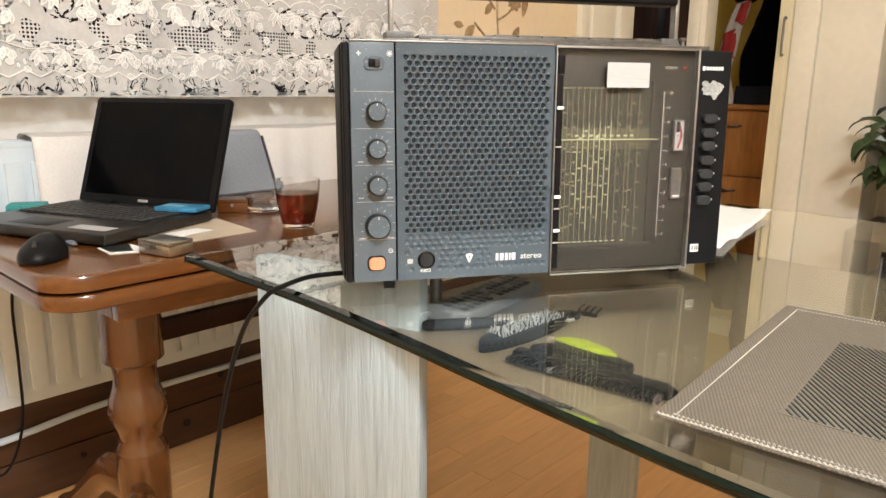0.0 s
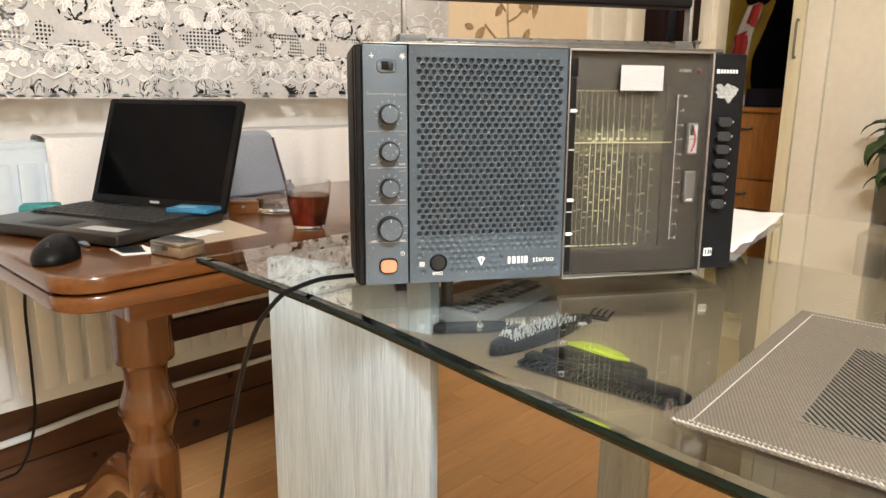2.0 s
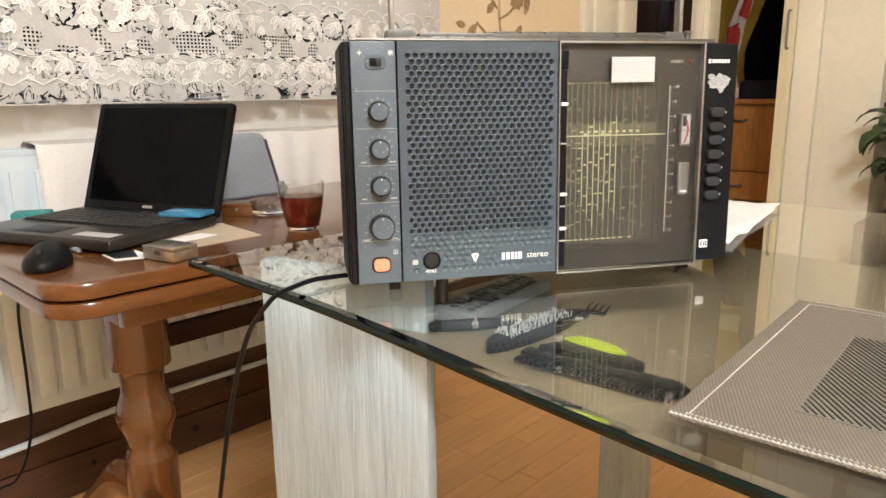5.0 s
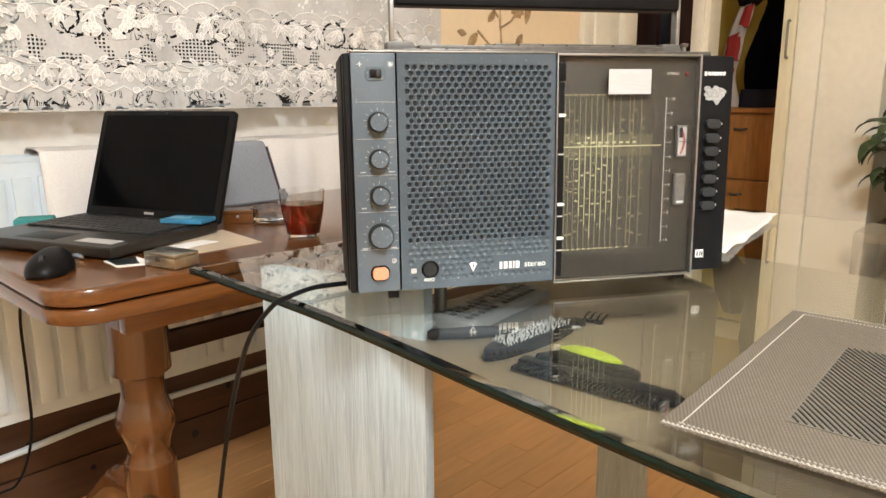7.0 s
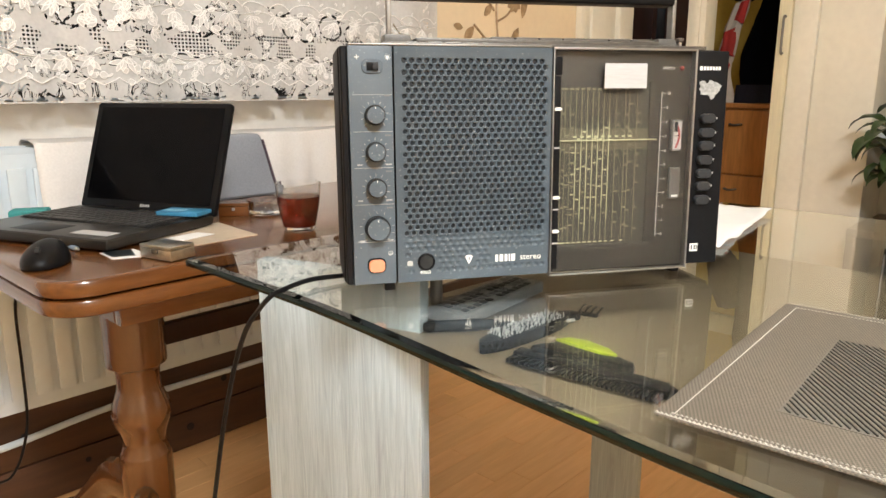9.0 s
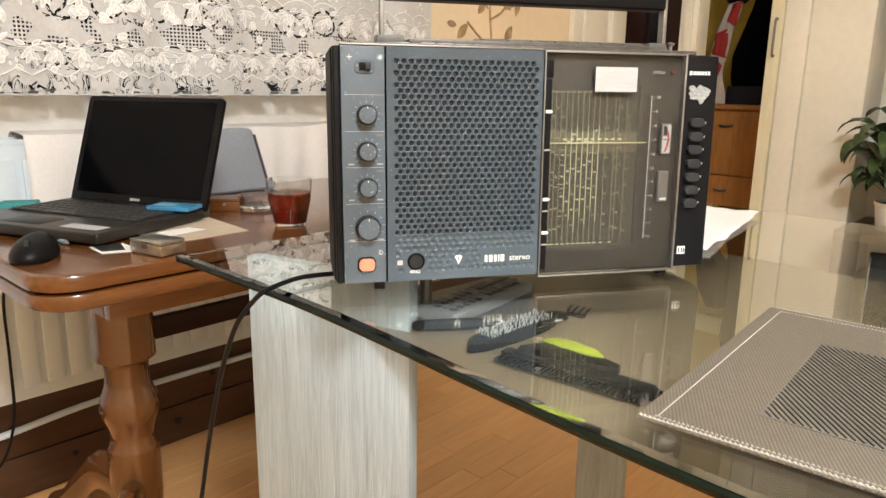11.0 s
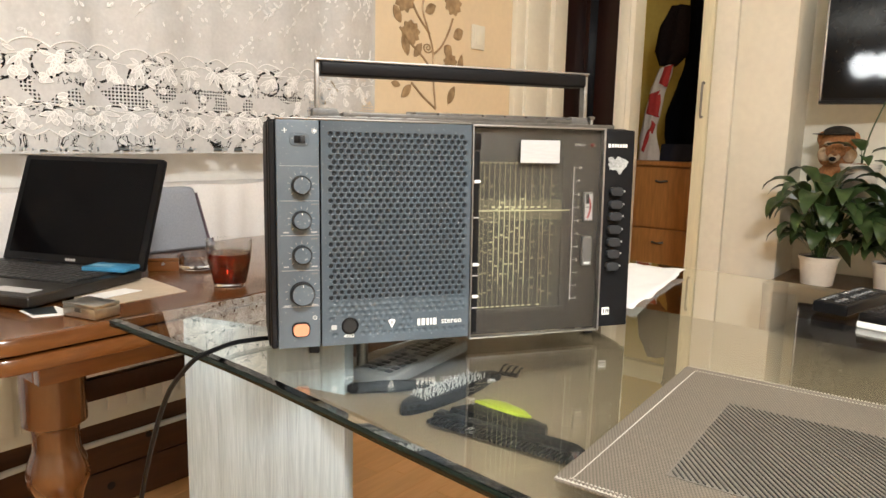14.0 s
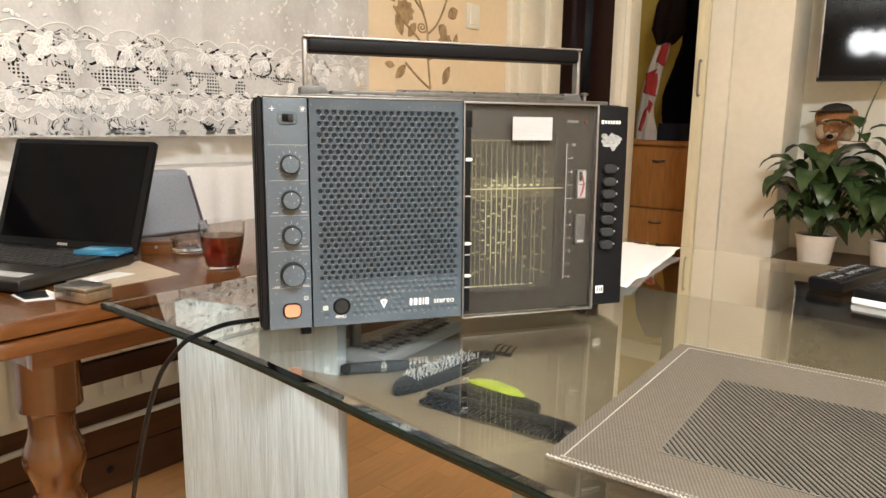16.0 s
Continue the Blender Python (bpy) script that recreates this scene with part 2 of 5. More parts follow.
    l.new(mp.outputs[0], st.inputs["Vector"])
    strokes = both(either(line_node(st.outputs[0], 0.48, 0.013), line_node(st.outputs[0], 0.57, 0.014)), under(z, 0.988), over(noise_node(9, 1), 0.43))
    blot = over(math_node("SUBTRACT", noise_node(24, 2.5, 0.6), math_node("MULTIPLY", math_node("SUBTRACT", z, 0.9475), 5.0)), 0.55)
    hole = either(net, ring, rail, cuts, strokes, blot)
    hole = both(hole, under(z, 1.50), either(under(x, 0.74), over(noise_node(9, 1), 0.54)), over(z, 0.9475))
    alpha = math_node("SUBTRACT", 0.95, math_node("MULTIPLY", hole, 0.92))
    l.new(alpha, n["Principled BSDF"].inputs["Alpha"])
    return m


def weave(name, a, b, freq, turn=45):
    """Coarse woven vinyl: two crossing yarns with relief."""
    m = mat(name, a, 0.5, vary=0.1, scale=120, big=12)
    nt = m.node_tree
    n, l = nt.nodes, nt.links
    p = n["Principled BSDF"]
    tc, mp, ch = n.new("ShaderNodeTexCoord"), n.new("ShaderNodeMapping"), n.new("ShaderNodeTexChecker")
    mp.inputs["Rotation"].default_value = (0, 0, radians(turn))
    l.new(tc.outputs["Object"], mp.inputs[0])
    l.new(mp.outputs[0], ch.inputs["Vector"])
    ch.inputs["Scale"].default_value = freq
    src = p.inputs["Base Color"].links[0].from_socket
    mix = n.new("ShaderNodeMix")
    mix.data_type = "RGBA"
    l.new(ch.outputs["Fac"], mix.inputs[0])
    l.new(src, mix.inputs[6])
    mix.inputs[7].default_value = (*b, 1)
    l.new(mix.outputs[2], p.inputs["Base Color"])
    bp = n.new("ShaderNodeBump")
    bp.inputs["Strength"].default_value, bp.inputs["Distance"].default_value = 0.5, 0.001
    l.new(ch.outputs["Fac"], bp.inputs["Height"])
    l.new(bp.outputs[0], p.inputs["Normal"])
    return m


M_FLOOR = laminate()
M_LACE = lace()
M_MAT = weave("woven_vinyl", (0.19, 0.163, 0.128), (0.085, 0.074, 0.058), 560, 20)
M_MATDARK = weave("woven_vinyl_dark", (0.18, 0.163, 0.136), (0.125, 0.114, 0.095), 640)


# ---- builders ----
def bev(bm, geom, w, seg=2):
    if w > 0:
        es = list({e for v in geom for e in v.link_edges})
        bmesh.ops.bevel(bm, geom=es, offset=w, segments=seg, affect="EDGES", profile=0.6, clamp_overlap=True)


def box(bm, a, b, w=0.0, m=None, seg=2):
    """Box between two corners, edges rounded by w, moved by m."""
    a, b = Vector(a), Vector(b)
    c, s = (a + b) / 2, b - a
    k = Matrix.Translation(c) @ Matrix.Diagonal((abs(s.x), abs(s.y), abs(s.z), 1))
    vs = bmesh.ops.create_cube(bm, size=1, matrix=(m @ k) if m else k)["verts"]
    bev(bm, vs, w, seg)
    return bm


def cyl(bm, p, q, r, r2=None, n=20, w=0.0):
    """Capped cone from p to q."""
    p, q = Vector(p), Vector(q)
    d = q - p
    m = Matrix.Translation((p + q) / 2) @ d.to_track_quat("Z", "Y").to_matrix().to_4x4()
    vs = bmesh.ops.create_cone(bm, cap_ends=True, segments=n, radius1=r, radius2=r if r2 is None else r2, depth=d.length, matrix=m)["verts"]
    if w:
        es = list({e for v in vs for e in v.link_edges if not all(len(f.verts) == 4 for f in e.link_faces)})
        bmesh.ops.bevel(bm, geom=es, offset=w, segments=2, affect="EDGES")
    return bm


def lathe(bm, prof, at=(0, 0, 0), n=28):
    """Turned body from (radius, height) pairs."""
    rings = [[bm.verts.new((at[0] + r * math.cos(2 * math.pi * i / n), at[1] + r * math.sin(2 * math.pi * i / n), at[2] + z)) for i in range(n)] for r, z in prof]
    for a, b in zip(rings, rings[1:]):
        for i in range(n):
            bm.faces.new((a[i], a[(i + 1) % n], b[(i + 1) % n], b[i]))
    bm.faces.new(rings[0][::-1])
    bm.faces.new(rings[-1])
    return bm


def slab(bm, outline, z0, z1, w=0.0, seg=2, m=None):
    """Plate with a drawn outline."""
    f = bm.faces.new([bm.verts.new((x, y, z0)) for x, y in outline])
    r = bmesh.ops.extrude_face_region(bm, geom=[f], use_keep_orig=True)
    up = [v for v in r["geom"] if isinstance(v, bmesh.types.BMVert)]
    bmesh.ops.translate(bm, verts=up, vec=(0, 0, z1 - z0))
    bmesh.ops.recalc_face_normals(bm, faces=bm.faces[:])
    if w:
        es = [e for f2 in bm.faces if len(f2.verts) == len(outline) for e in f2.edges]
        bmesh.ops.bevel(bm, geom=list(set(es)), offset=w, segments=seg, affect="EDGES", profile=0.6)
    if m:
        bmesh.ops.transform(bm, matrix=m, verts=bm.verts[:])
    return bm


def tube(bm, pts, r, n=8, taper=None):
    """Round strand along points."""
    pts = [Vector(p) for p in pts]
    rings = []
    for i, p in enumerate(pts):
        d = (pts[min(i + 1, len(pts) - 1)] - pts[max(i - 1, 0)]).normalized()
        a = d.orthogonal().normalized() if i == 0 else (a - d * a.dot(d)).normalized()
        b = d.cross(a)
        rr = r if taper is None else r * (1 + (taper - 1) * i / (len(pts) - 1))
        rings.append([bm.verts.new(p + rr * (a * math.cos(2 * math.pi * k / n) + b * math.sin(2 * math.pi * k / n))) for k in range(n)])
    for A, B in zip(rings, rings[1:]):
        for k in range(n):
            bm.faces.new((A[k], A[(k + 1) % n], B[(k + 1) % n], B[k]))
    bm.faces.new(rings[0][::-1])
    bm.faces.new(rings[-1])
    return bm


def smooth(pts, k=8):
    """Catmull-Rom through points."""
    P = [Vector(p) for p in pts]
    P = [2 * P[0] - P[1]] + P + [2 * P[-1] - P[-2]]
    out = []
    for i in range(1, len(P) - 2):
        for j in range(k):
            t = j / k
            a, b, c, d = P[i - 1:i + 3]
            out.append(0.5 * (2 * b + (c - a) * t + (2 * a - 5 * b + 4 * c - d) * t * t + (3 * b - a - 3 * c + d) * t ** 3))
    return out + [P[-2]]


def rounded(x0, y0, x1, y1, r, n=6):
    """Outline of a rectangle with round corners."""
    out = []
    for cx, cy, a in ((x1 - r, y1 - r, 0), (x0 + r, y1 - r, 90), (x0 + r, y0 + r, 180), (x1 - r, y0 + r, 270)):
        out += [(cx + r * math.cos(radians(a + 90 * i / n)), cy + r * math.sin(radians(a + 90 * i / n))) for i in range(n + 1)]
    return out


def part(name, bm, material, parent=None, label="", flat=False, m=None):
    me = bpy.data.meshes.new(name)
    bmesh.ops.recalc_face_normals(bm, faces=bm.faces[:])
    if not flat:
        for f in bm.faces:
            f.smooth = True
        for e in bm.edges:
            if len(e.link_faces) == 2 and e.calc_face_angle(0) > 0.6:
                e.smooth = False
    bm.to_mesh(me)
    bm.free()
    me.materials.append(material)
    ob = new(name, me)
    if parent:
        ob.parent = parent
    if m:
        ob.matrix_basis = m
    if label:
        ob["label"] = label
    return ob


def thing(name, m, label, category, group=""):
    ob = new(name)
    ob.empty_display_size = 0.05
    ob.matrix_world = m
    return tagged(ob, label, category, group)


def NB():
    return bmesh.new()


def structure(name, bm, material, label="", m=None):
    ob = part(name, bm, material, None, label, m=m)
    return tagged(ob, kind="structure")


def text_mesh(body, size, depth=0.0002, shear=0.0):
    """A word in the built-in font as a bmesh in the x-z plane."""
    cu = bpy.data.curves.new("word", "FONT")
    cu.body, cu.size, cu.extrude, cu.resolution_u, cu.shear = body, size, depth, 2, shear
    ob = bpy.data.objects.new("word", cu)
    me = bpy.data.meshes.new_from_object(ob)
    bm = NB()
    bm.from_mesh(me)
    bpy.data.objects.remove(ob)
    bpy.data.meshes.remove(me)
    bmesh.ops.transform(bm, matrix=Matrix.Rotation(radians(90), 4, "X"), verts=bm.verts[:])
    return bm


def moved(bm, m):
    bmesh.ops.transform(bm, matrix=m, verts=bm.verts[:])
    return bm


# ---- room shell ----
floor = structure("floor", box(NB(), (-4, -5, -0.1), (5, 1, -0.004)), M_FLOOR, "orange-brown laminate plank floor", ROOM)
structure("ceiling", box(NB(), (-3.6, -4.6, 2.5), (5, 1, 2.6)), M_CEIL, "plain white ceiling", ROOM)
bm = NB()
box(bm, (-3.4, 0, 0), (-1.4, 0.25, 2.5)); box(bm, (0.90, 0, 0), (2.54, 0.25, 2.5))
box(bm, (-1.4, 0, 2.2), (0.90, 0.25, 2.5))
structure("wall_window", bm, M_PLASTER, "cream plaster wall with a window opening", ROOM)
structure("wall_below_window", box(NB(), (-1.4, 0, 0), (0.90, 0.25, 0.947)), M_SILLWALL, "white plaster wall below the window", ROOM)
structure("wall_behind", box(NB(), (-3.4, -4.6, 0), (2.9, -4.4, 2.5)), M_PLASTER, "cream plaster wall", ROOM)
structure("wall_side", box(NB(), (-3.6, -4.6, 0), (-3.4, 0.25, 2.5)), M_PLASTER, "cream plaster wall", ROOM)
structure("wall_screen", box(NB(), (2.84, -4.4, 0), (2.98, -1.04, 2.5)), M_WHITEWALL, "pale wall behind the television", ROOM)
bm = NB(); box(bm, (2.54, -1.04, 0), (2.9, -0.80, 2.5), 0.006)
structure("wall_pillar", bm, M_WHITEWALL, "pale wall end beside the doorway", ROOM)
structure("wall_hall", box(NB(), (3.75, -3, 0), (3.9, 0.5, 2.5)), M_YELLOW, "yellow painted hall wall", ROOM)
structure("wall_hall_end", box(NB(), (2.54, 0.26, 0), (3.75, 0.4, 2.5)), M_YELLOW, "yellow painted hall wall", ROOM)
structure("wall_hall_back", box(NB(), (2.9, -3.0, 0), (3.75, -2.9, 2.5)), M_YELLOW, "yellow painted hall wall", ROOM)

# window: dark night panes in a white frame behind the curtain
win = tagged(new("window_1"), "dark night window with a white frame", kind="structure")
win.matrix_world = ROOM
for a, b in (((-1.4, 0.08, 0.948), (-1.34, 0.15, 2.2)), ((0.84, 0.08, 0.948), (0.9, 0.15, 2.2)), ((-0.28, 0.08, 0.97), (-0.22, 0.15, 2.13)),
             ((-1.34, 0.08, 0.948), (0.84, 0.15, 0.955)), ((-1.34, 0.08, 2.13), (0.84, 0.15, 2.2))):
    part("window_frame", box(NB(), a, b, 0.004), M_ENAMEL, win)
part("pane", box(NB(), (-1.34, 0.11, 0.955), (-0.28, 0.118, 2.13)), M_NIGHT, win)
part("pane", box(NB(), (-0.22, 0.11, 0.955), (0.84, 0.118, 2.13)), M_NIGHT, win)

# low pine cladding with two boards, and the heating pipe
clad = tagged(new("baseboard"), "dark knotty pine boards along the wall foot", kind="structure")
clad.matrix_world = ROOM
for z0, z1 in ((0.0, 0.105), (0.109, 0.25)):
    part("board", box(NB(), (-2.39, -0.022, z0), (1.9, -0.001, z1), 0.003), M_PINE, clad)
bm = NB()
for sx, sz, r in ((0.05, 0.06, 0.011), (0.16, 0.17, 0.009), (0.31, 0.08, 0.008), (-0.35, 0.18, 0.010), (-0.22, 0.07, 0.007), (0.42, 0.2, 0.008)):
    cyl(bm, (sx, -0.0235, sz), (sx, -0.0215, sz), r, n=12)
part("knot", bm, M_MATTEBLACK, clad)
bm = tube(NB(), smooth([(-2.3, -0.045, 0.165), (-0.9, -0.045, 0.17), (-0.43, -0.045, 0.178), (-0.15, -0.043, 0.198), (0.3, -0.043, 0.198), (1.0, -0.043, 0.2), (1.8, -0.043, 0.2)], 6), 0.0085, 8)
tagged(part("heating_pipe", bm, M_ENAMEL, None, m=ROOM), "thin white heating pipe along the pine boards", "pipe")

# radiator
rad = thing("radiator", ROOM @ pose(-1.1, -0.05, 0.283), "white steel panel radiator under the window", "radiator")
part("back_panel", box(NB(), (0, -0.012, 0), (1.75, 0, 0.56), 0.003), M_ENAMEL, rad)
bm = box(NB(), (0, -0.07, 0), (1.75, -0.058, 0.56), 0.004)
fp = part("front_panel", bm, M_ENAMEL, rad)
for i in range(35):
    x = 0.025 + i * 0.049
    part("rib", box(NB(), (x, -0.079, 0.03), (x + 0.036, -0.0695, 0.53), 0.005, seg=2), M_ENAMEL, fp)
part("side_cover", box(NB(), (-0.004, -0.072, -0.004), (0.004, 0, 0.568), 0.002), M_ENAMEL, rad)
part("side_cover", box(NB(), (1.746, -0.072, -0.004), (1.754, 0, 0.568), 0.002), M_ENAMEL, rad)
bm = NB()
for i in range(88):
    box(bm, (0.006 + i * 0.02, -0.066, 0.56), (0.016 + i * 0.02, -0.006, 0.566))
box(bm, (0, -0.07, 0.558), (1.75, -0.064, 0.572), 0.002); box(bm, (0, -0.006, 0.558), (1.75, 0, 0.572), 0.002)
part("top_grille", bm, M_ENAMEL, rad)

# cloth laid over the radiator
bm = NB()
cols, prof = 60, [(0.0, 0.60), (-0.002, 0.80), (-0.004, 0.86), (-0.03, 0.868), (-0.07, 0.868), (-0.098, 0.862), (-0.104, 0.83), (-0.106, 0.76), (-0.108, 0.68), (-0.11, 0.60), (-0.11, 0.54)]
grid = []
for i in range(cols + 1):
    s = -0.285 + 0.90 * i / cols
    row = []
    for k, (y, z) in enumerate(prof):
        w = 0.008 * math.sin(s * 60 + 1.5 * math.sin(s * 17)) * max(0, k - 4) / 6 + 0.003 * noise.noise((s * 12, k, 0))
        row.append(bm.verts.new((s + 0.004 * noise.noise((s * 5, k * 0.7, 3)), y - 0.028 + w - 0.006 * (k > 4), z + 0.004 * noise.noise((s * 9, 2, k)))))
    grid.append(row)
for a, b in zip(grid, grid[1:]):
    for k in range(len(prof) - 1):
        bm.faces.new((a[k], b[k], b[k + 1], a[k + 1]))
ob = part("draped_cloth", bm, M_CLOTH, None, m=ROOM)
md = ob.modifiers.new("thick", "SOLIDIFY"); md.thickness = 0.002
tagged(ob, "white cloth draped over the radiator top", "cloth")

# lace curtain with raised embroidery
cur = thing("lace_curtain", ROOM, "white patterned lace curtain hanging before the dark window", "curtain")


def fold(s):
    return -0.12 + 0.009 * math.sin(s * 21 + 1.2 * math.sin(s * 7)) + 0.005 * abs(math.sin(s * 17 + 0.6 * math.sin(s * 5))) ** 0.4 + 0.002 * math.sin(s * 53)


bm = NB()
NS, NZ = 300, 12
grid = [[bm.verts.new((-1.5 + 2.455 * i / NS, fold(-1.5 + 2.455 * i / NS), 0.945 + (2.35 - 0.945) * k / NZ)) for k in range(NZ + 1)] for i in range(NS + 1)]
for a, b in zip(grid, grid[1:]):
    for k in range(NZ):
        bm.faces.new((a[k], b[k], b[k + 1], a[k + 1]))
part("net", bm, M_LACE, cur)


def ribbon(bm, pts, w):
    """Flat raised thread through (s, z) points on the curtain."""
    last = None
    for i, (s, z) in enumerate(pts):
        a, b = pts[max(0, i - 1)], pts[min(len(pts) - 1, i + 1)]
        d = Vector((b[0] - a[0], b[1] - a[1])).normalized()
        y = fold(s) - 0.0032
        row = [bm.verts.new((s - d.y * q, y - (0.0008 if q == 0 else 0), z + d.x * q)) for q in (w, 0, -w)]
        if last:
            for k in range(2):
                bm.faces.new((last[k], row[k], row[k + 1], last[k + 1]))
        last = row


def petal(leaves, rims, s, z, a, ln, wd):
    """Embroidered leaf at (s, z) along angle a, with its raised rim and rib."""
    ca, sa = math.cos(a), math.sin(a)
    up, dn, mid = [], [], []
    for i in range(8):
        t = i / 7
        w = wd * math.sin(math.pi * t ** 0.85) ** 0.9
        for lst, q in ((up, w), (dn, -w), (mid, 0)):
            lst.append((s + ca * ln * t - sa * q, z + sa * ln * t + ca * q))
    vs = [[leaves.verts.new((p[0], fold(p[0]) - 0.0022 - (0.0012 if k == 1 else 0), p[1])) for p in lst] for k, lst in enumerate((up, mid, dn))]
    for a_, b_ in zip(vs, vs[1:]):
        for i in range(7):
            leaves.faces.new((a_[i], b_[i], b_[i + 1], a_[i + 1]))
    ribbon(rims, up, 0.0011)
    ribbon(rims, dn, 0.0011)


M_THREAD = mat("embroidery_thread", (0.93, 0.93, 0.92), 0.85, scale=300, vary=0.04)
M_PETAL = mat("embroidered_cloth", (0.68, 0.685, 0.68), 0.9, scale=200, vary=0.08, bump=0.2)
rng = random.Random(5)
leaves, rims = NB(), NB()
# two garlands of drooping leaf fans below the net band and above it, repeated higher up
for z0, per, side in ((1.050, 0.060, -1), (1.166, 0.066, -1), (1.46, 0.066, -1)):
    s = -0.95 + rng.uniform(0, 0.03)
    while s < 0.93:
        lean = rng.uniform(-0.35, 0.35)
        for k in range(rng.choice((4, 5, 5))):
            a = -1.57 + lean + (k - 2.0) * 0.58 + rng.uniform(-.12, .12)
            petal(leaves, rims, s + rng.uniform(-.005, .005), z0 - 0.010 + rng.uniform(-.006, .006), a, rng.uniform(0.026, 0.042), rng.uniform(0.0042, 0.0066))
        for a in (0.5, 2.6):
            petal(leaves, rims, s + 0.008 * math.cos(a), z0 + rng.uniform(-.006, .004), a + rng.uniform(-.3, .2), rng.uniform(0.016, 0.026), 0.004)
        s += per * rng.uniform(0.85, 1.15)
# small loose sprays
for k in range(330):
    s, z = rng.uniform(-0.95, 0.93), rng.choice((rng.uniform(1.195, 1.30), rng.uniform(1.0, 1.02), rng.uniform(1.36, 1.42)))
    petal(leaves, rims, s, z, rng.uniform(0.2, 2.6), rng.uniform(0.008, 0.014), rng.uniform(0.0016, 0.003))
# scattered round buds
for k in range(70):
    s, z, r = rng.uniform(-0.95, 0.93), rng.uniform(0.985, 1.035), rng.uniform(0.005, 0.009)
    petal(leaves, rims, s, z, rng.uniform(-3, 3), 2 * r, r * 0.9)
# larger pale fans between the garlands and drooping twigs above them
for k in range(60):
    s, z = rng.uniform(-0.95, 0.93), rng.uniform(1.07, 1.15)
    a0 = rng.uniform(-3, 3)
    for i in range(rng.choice((2, 3, 4))):
        petal(leaves, rims, s, z, a0 + i * 0.6, rng.uniform(0.014, 0.028), rng.uniform(0.004, 0.007))
for k in range(75):
    s, z = rng.uniform(-0.95, 0.93), rng.uniform(1.20, 1.42)
    lean = rng.uniform(-0.8, 0.8)
    twig = [(s + 0.05 * t * math.sin(lean + t), z + 0.05 * t) for t in (0, 0.25, 0.5, 0.75, 1.0)]
    ribbon(rims, twig, 0.0007)
    for i, (sx, sz) in enumerate(twig[1:]):
        petal(leaves, rims, sx, sz, 1.57 + (0.9 if i % 2 else -0.9), rng.uniform(0.010, 0.018), rng.uniform(0.002, 0.0035))
tagged(part("embroidered_leaf", leaves, M_PETAL, cur, "raised white embroidered leaves"), kind="stuff")
tagged(part("leaf_outline", rims, M_THREAD, cur, "white outline thread"), kind="stuff")
for z0, amp, per, w, shape in ((0.992, 0.017, 0.062, 0.0014, "peak"), (1.052, 0.006, 0.12, 0.0010, "wave"), (1.186, 0.018, 0.078, 0.0014, "arch"), (1.165, 0.005, 0.13, 0.0009, "wave"), (1.46, 0.016, 0.08, 0.0014, "arch")):
    pts = []
    for i in range(640):
        s = -1.0 + 1.945 * i / 639
        ph = ((s + 0.012 * noise.noise((s * 14, z0 * 9, 2))) / per) % 1
        up = {"peak": 1 - abs(2 * ph - 1) ** 0.8, "arch": math.sin(math.pi * ph) ** 0.7, "wave": math.sin(ph * 6.283)}[shape]
        pts.append((s, z0 + amp * (up - 0.5) + 0.004 * noise.noise((s * 9, z0 * 50, 0))))
    bm = NB()
    ribbon(bm, pts, w)
    part("cord", bm, M_THREAD, cur)
bm = tube(NB(), [(-1.7, -0.12, 2.36), (1.05, -0.12, 2.36)], 0.012, 12)
tagged(part("curtain_rod", bm, M_ENAMEL, None, m=ROOM), "white curtain rod above the window", "curtain rod")

# bronze flower decal on the cream wall
dec = thing("wall_decal", ROOM, "bronze flowering branch decal on the cream wall", "wall decal")


def dpt(x, y):
    return (1.403 + (x - 760) * 0.0034, -0.002, 1.112 - (y - 160) * 0.0019)


for pts in (((761, 158), (756, 97), (754, 40), (744, 0), (735, -40), (745, -90)), ((761, 158), (738, 135), (718, 110)), ((752, 80), (735, 55), (712, 30), (698, 8)),
            ((755, 50), (770, 30), (782, 0), (790, -30)), ((757, 100), (775, 85), (786, 66)), ((748, 10), (728, -20), (715, -50))):
    part("stem", tube(NB(), smooth([dpt(*p) for p in pts], 5), 0.0045, 5), M_GOLD, dec)
pts = []
for i in range(26):
    a, r = i * 0.42, 11 - i * 0.38
    pts.append(dpt(745 + r * math.cos(a) * 0.8, 38 + r * math.sin(a)))
part("tendril", tube(NB(), pts, 0.0032, 5), M_GOLD, dec)


def leaf_flat(x, y, a, ln, wd):
    bm = NB()
    cx, _, cz = dpt(x, y)
    top = [(ln * t, wd * math.sin(math.pi * t) ** 0.8) for t in [i / 8 for i in range(9)]]
    out = top + [(p, -q) for p, q in top[-2:0:-1]]
    ca, sa = math.cos(a), math.sin(a)
    slab(bm, [(p * ca - q * sa, p * sa + q * ca) for p, q in out], 0, 0.002)
    moved(bm, Matrix.Translation((cx, -0.001, cz)) @ Matrix.Rotation(radians(90), 4, "X"))
    part("leaf", bm, M_GOLD, dec)


for x, y, a, ln, wd in ((718, 114, 3.9, 0.075, 0.018), (712, 60, 1.9, 0.09, 0.022), (722, 60, 0.9, 0.07, 0.018), (735, 92, 0.8, 0.06, 0.015), (796, 108, 4.2, 0.085, 0.02),
                        (803, 88, 1.35, 0.095, 0.018), (775, 28, -0.6, 0.06, 0.025), (700, 118, 3.0, 0.05, 0.012), (792, 8, 0.5, 0.07, 0.024), (700, 0, 2.2, 0.07, 0.02), (740, -30, 0.5, 0.07, 0.02)):
    leaf_flat(x, y, a, ln, wd)


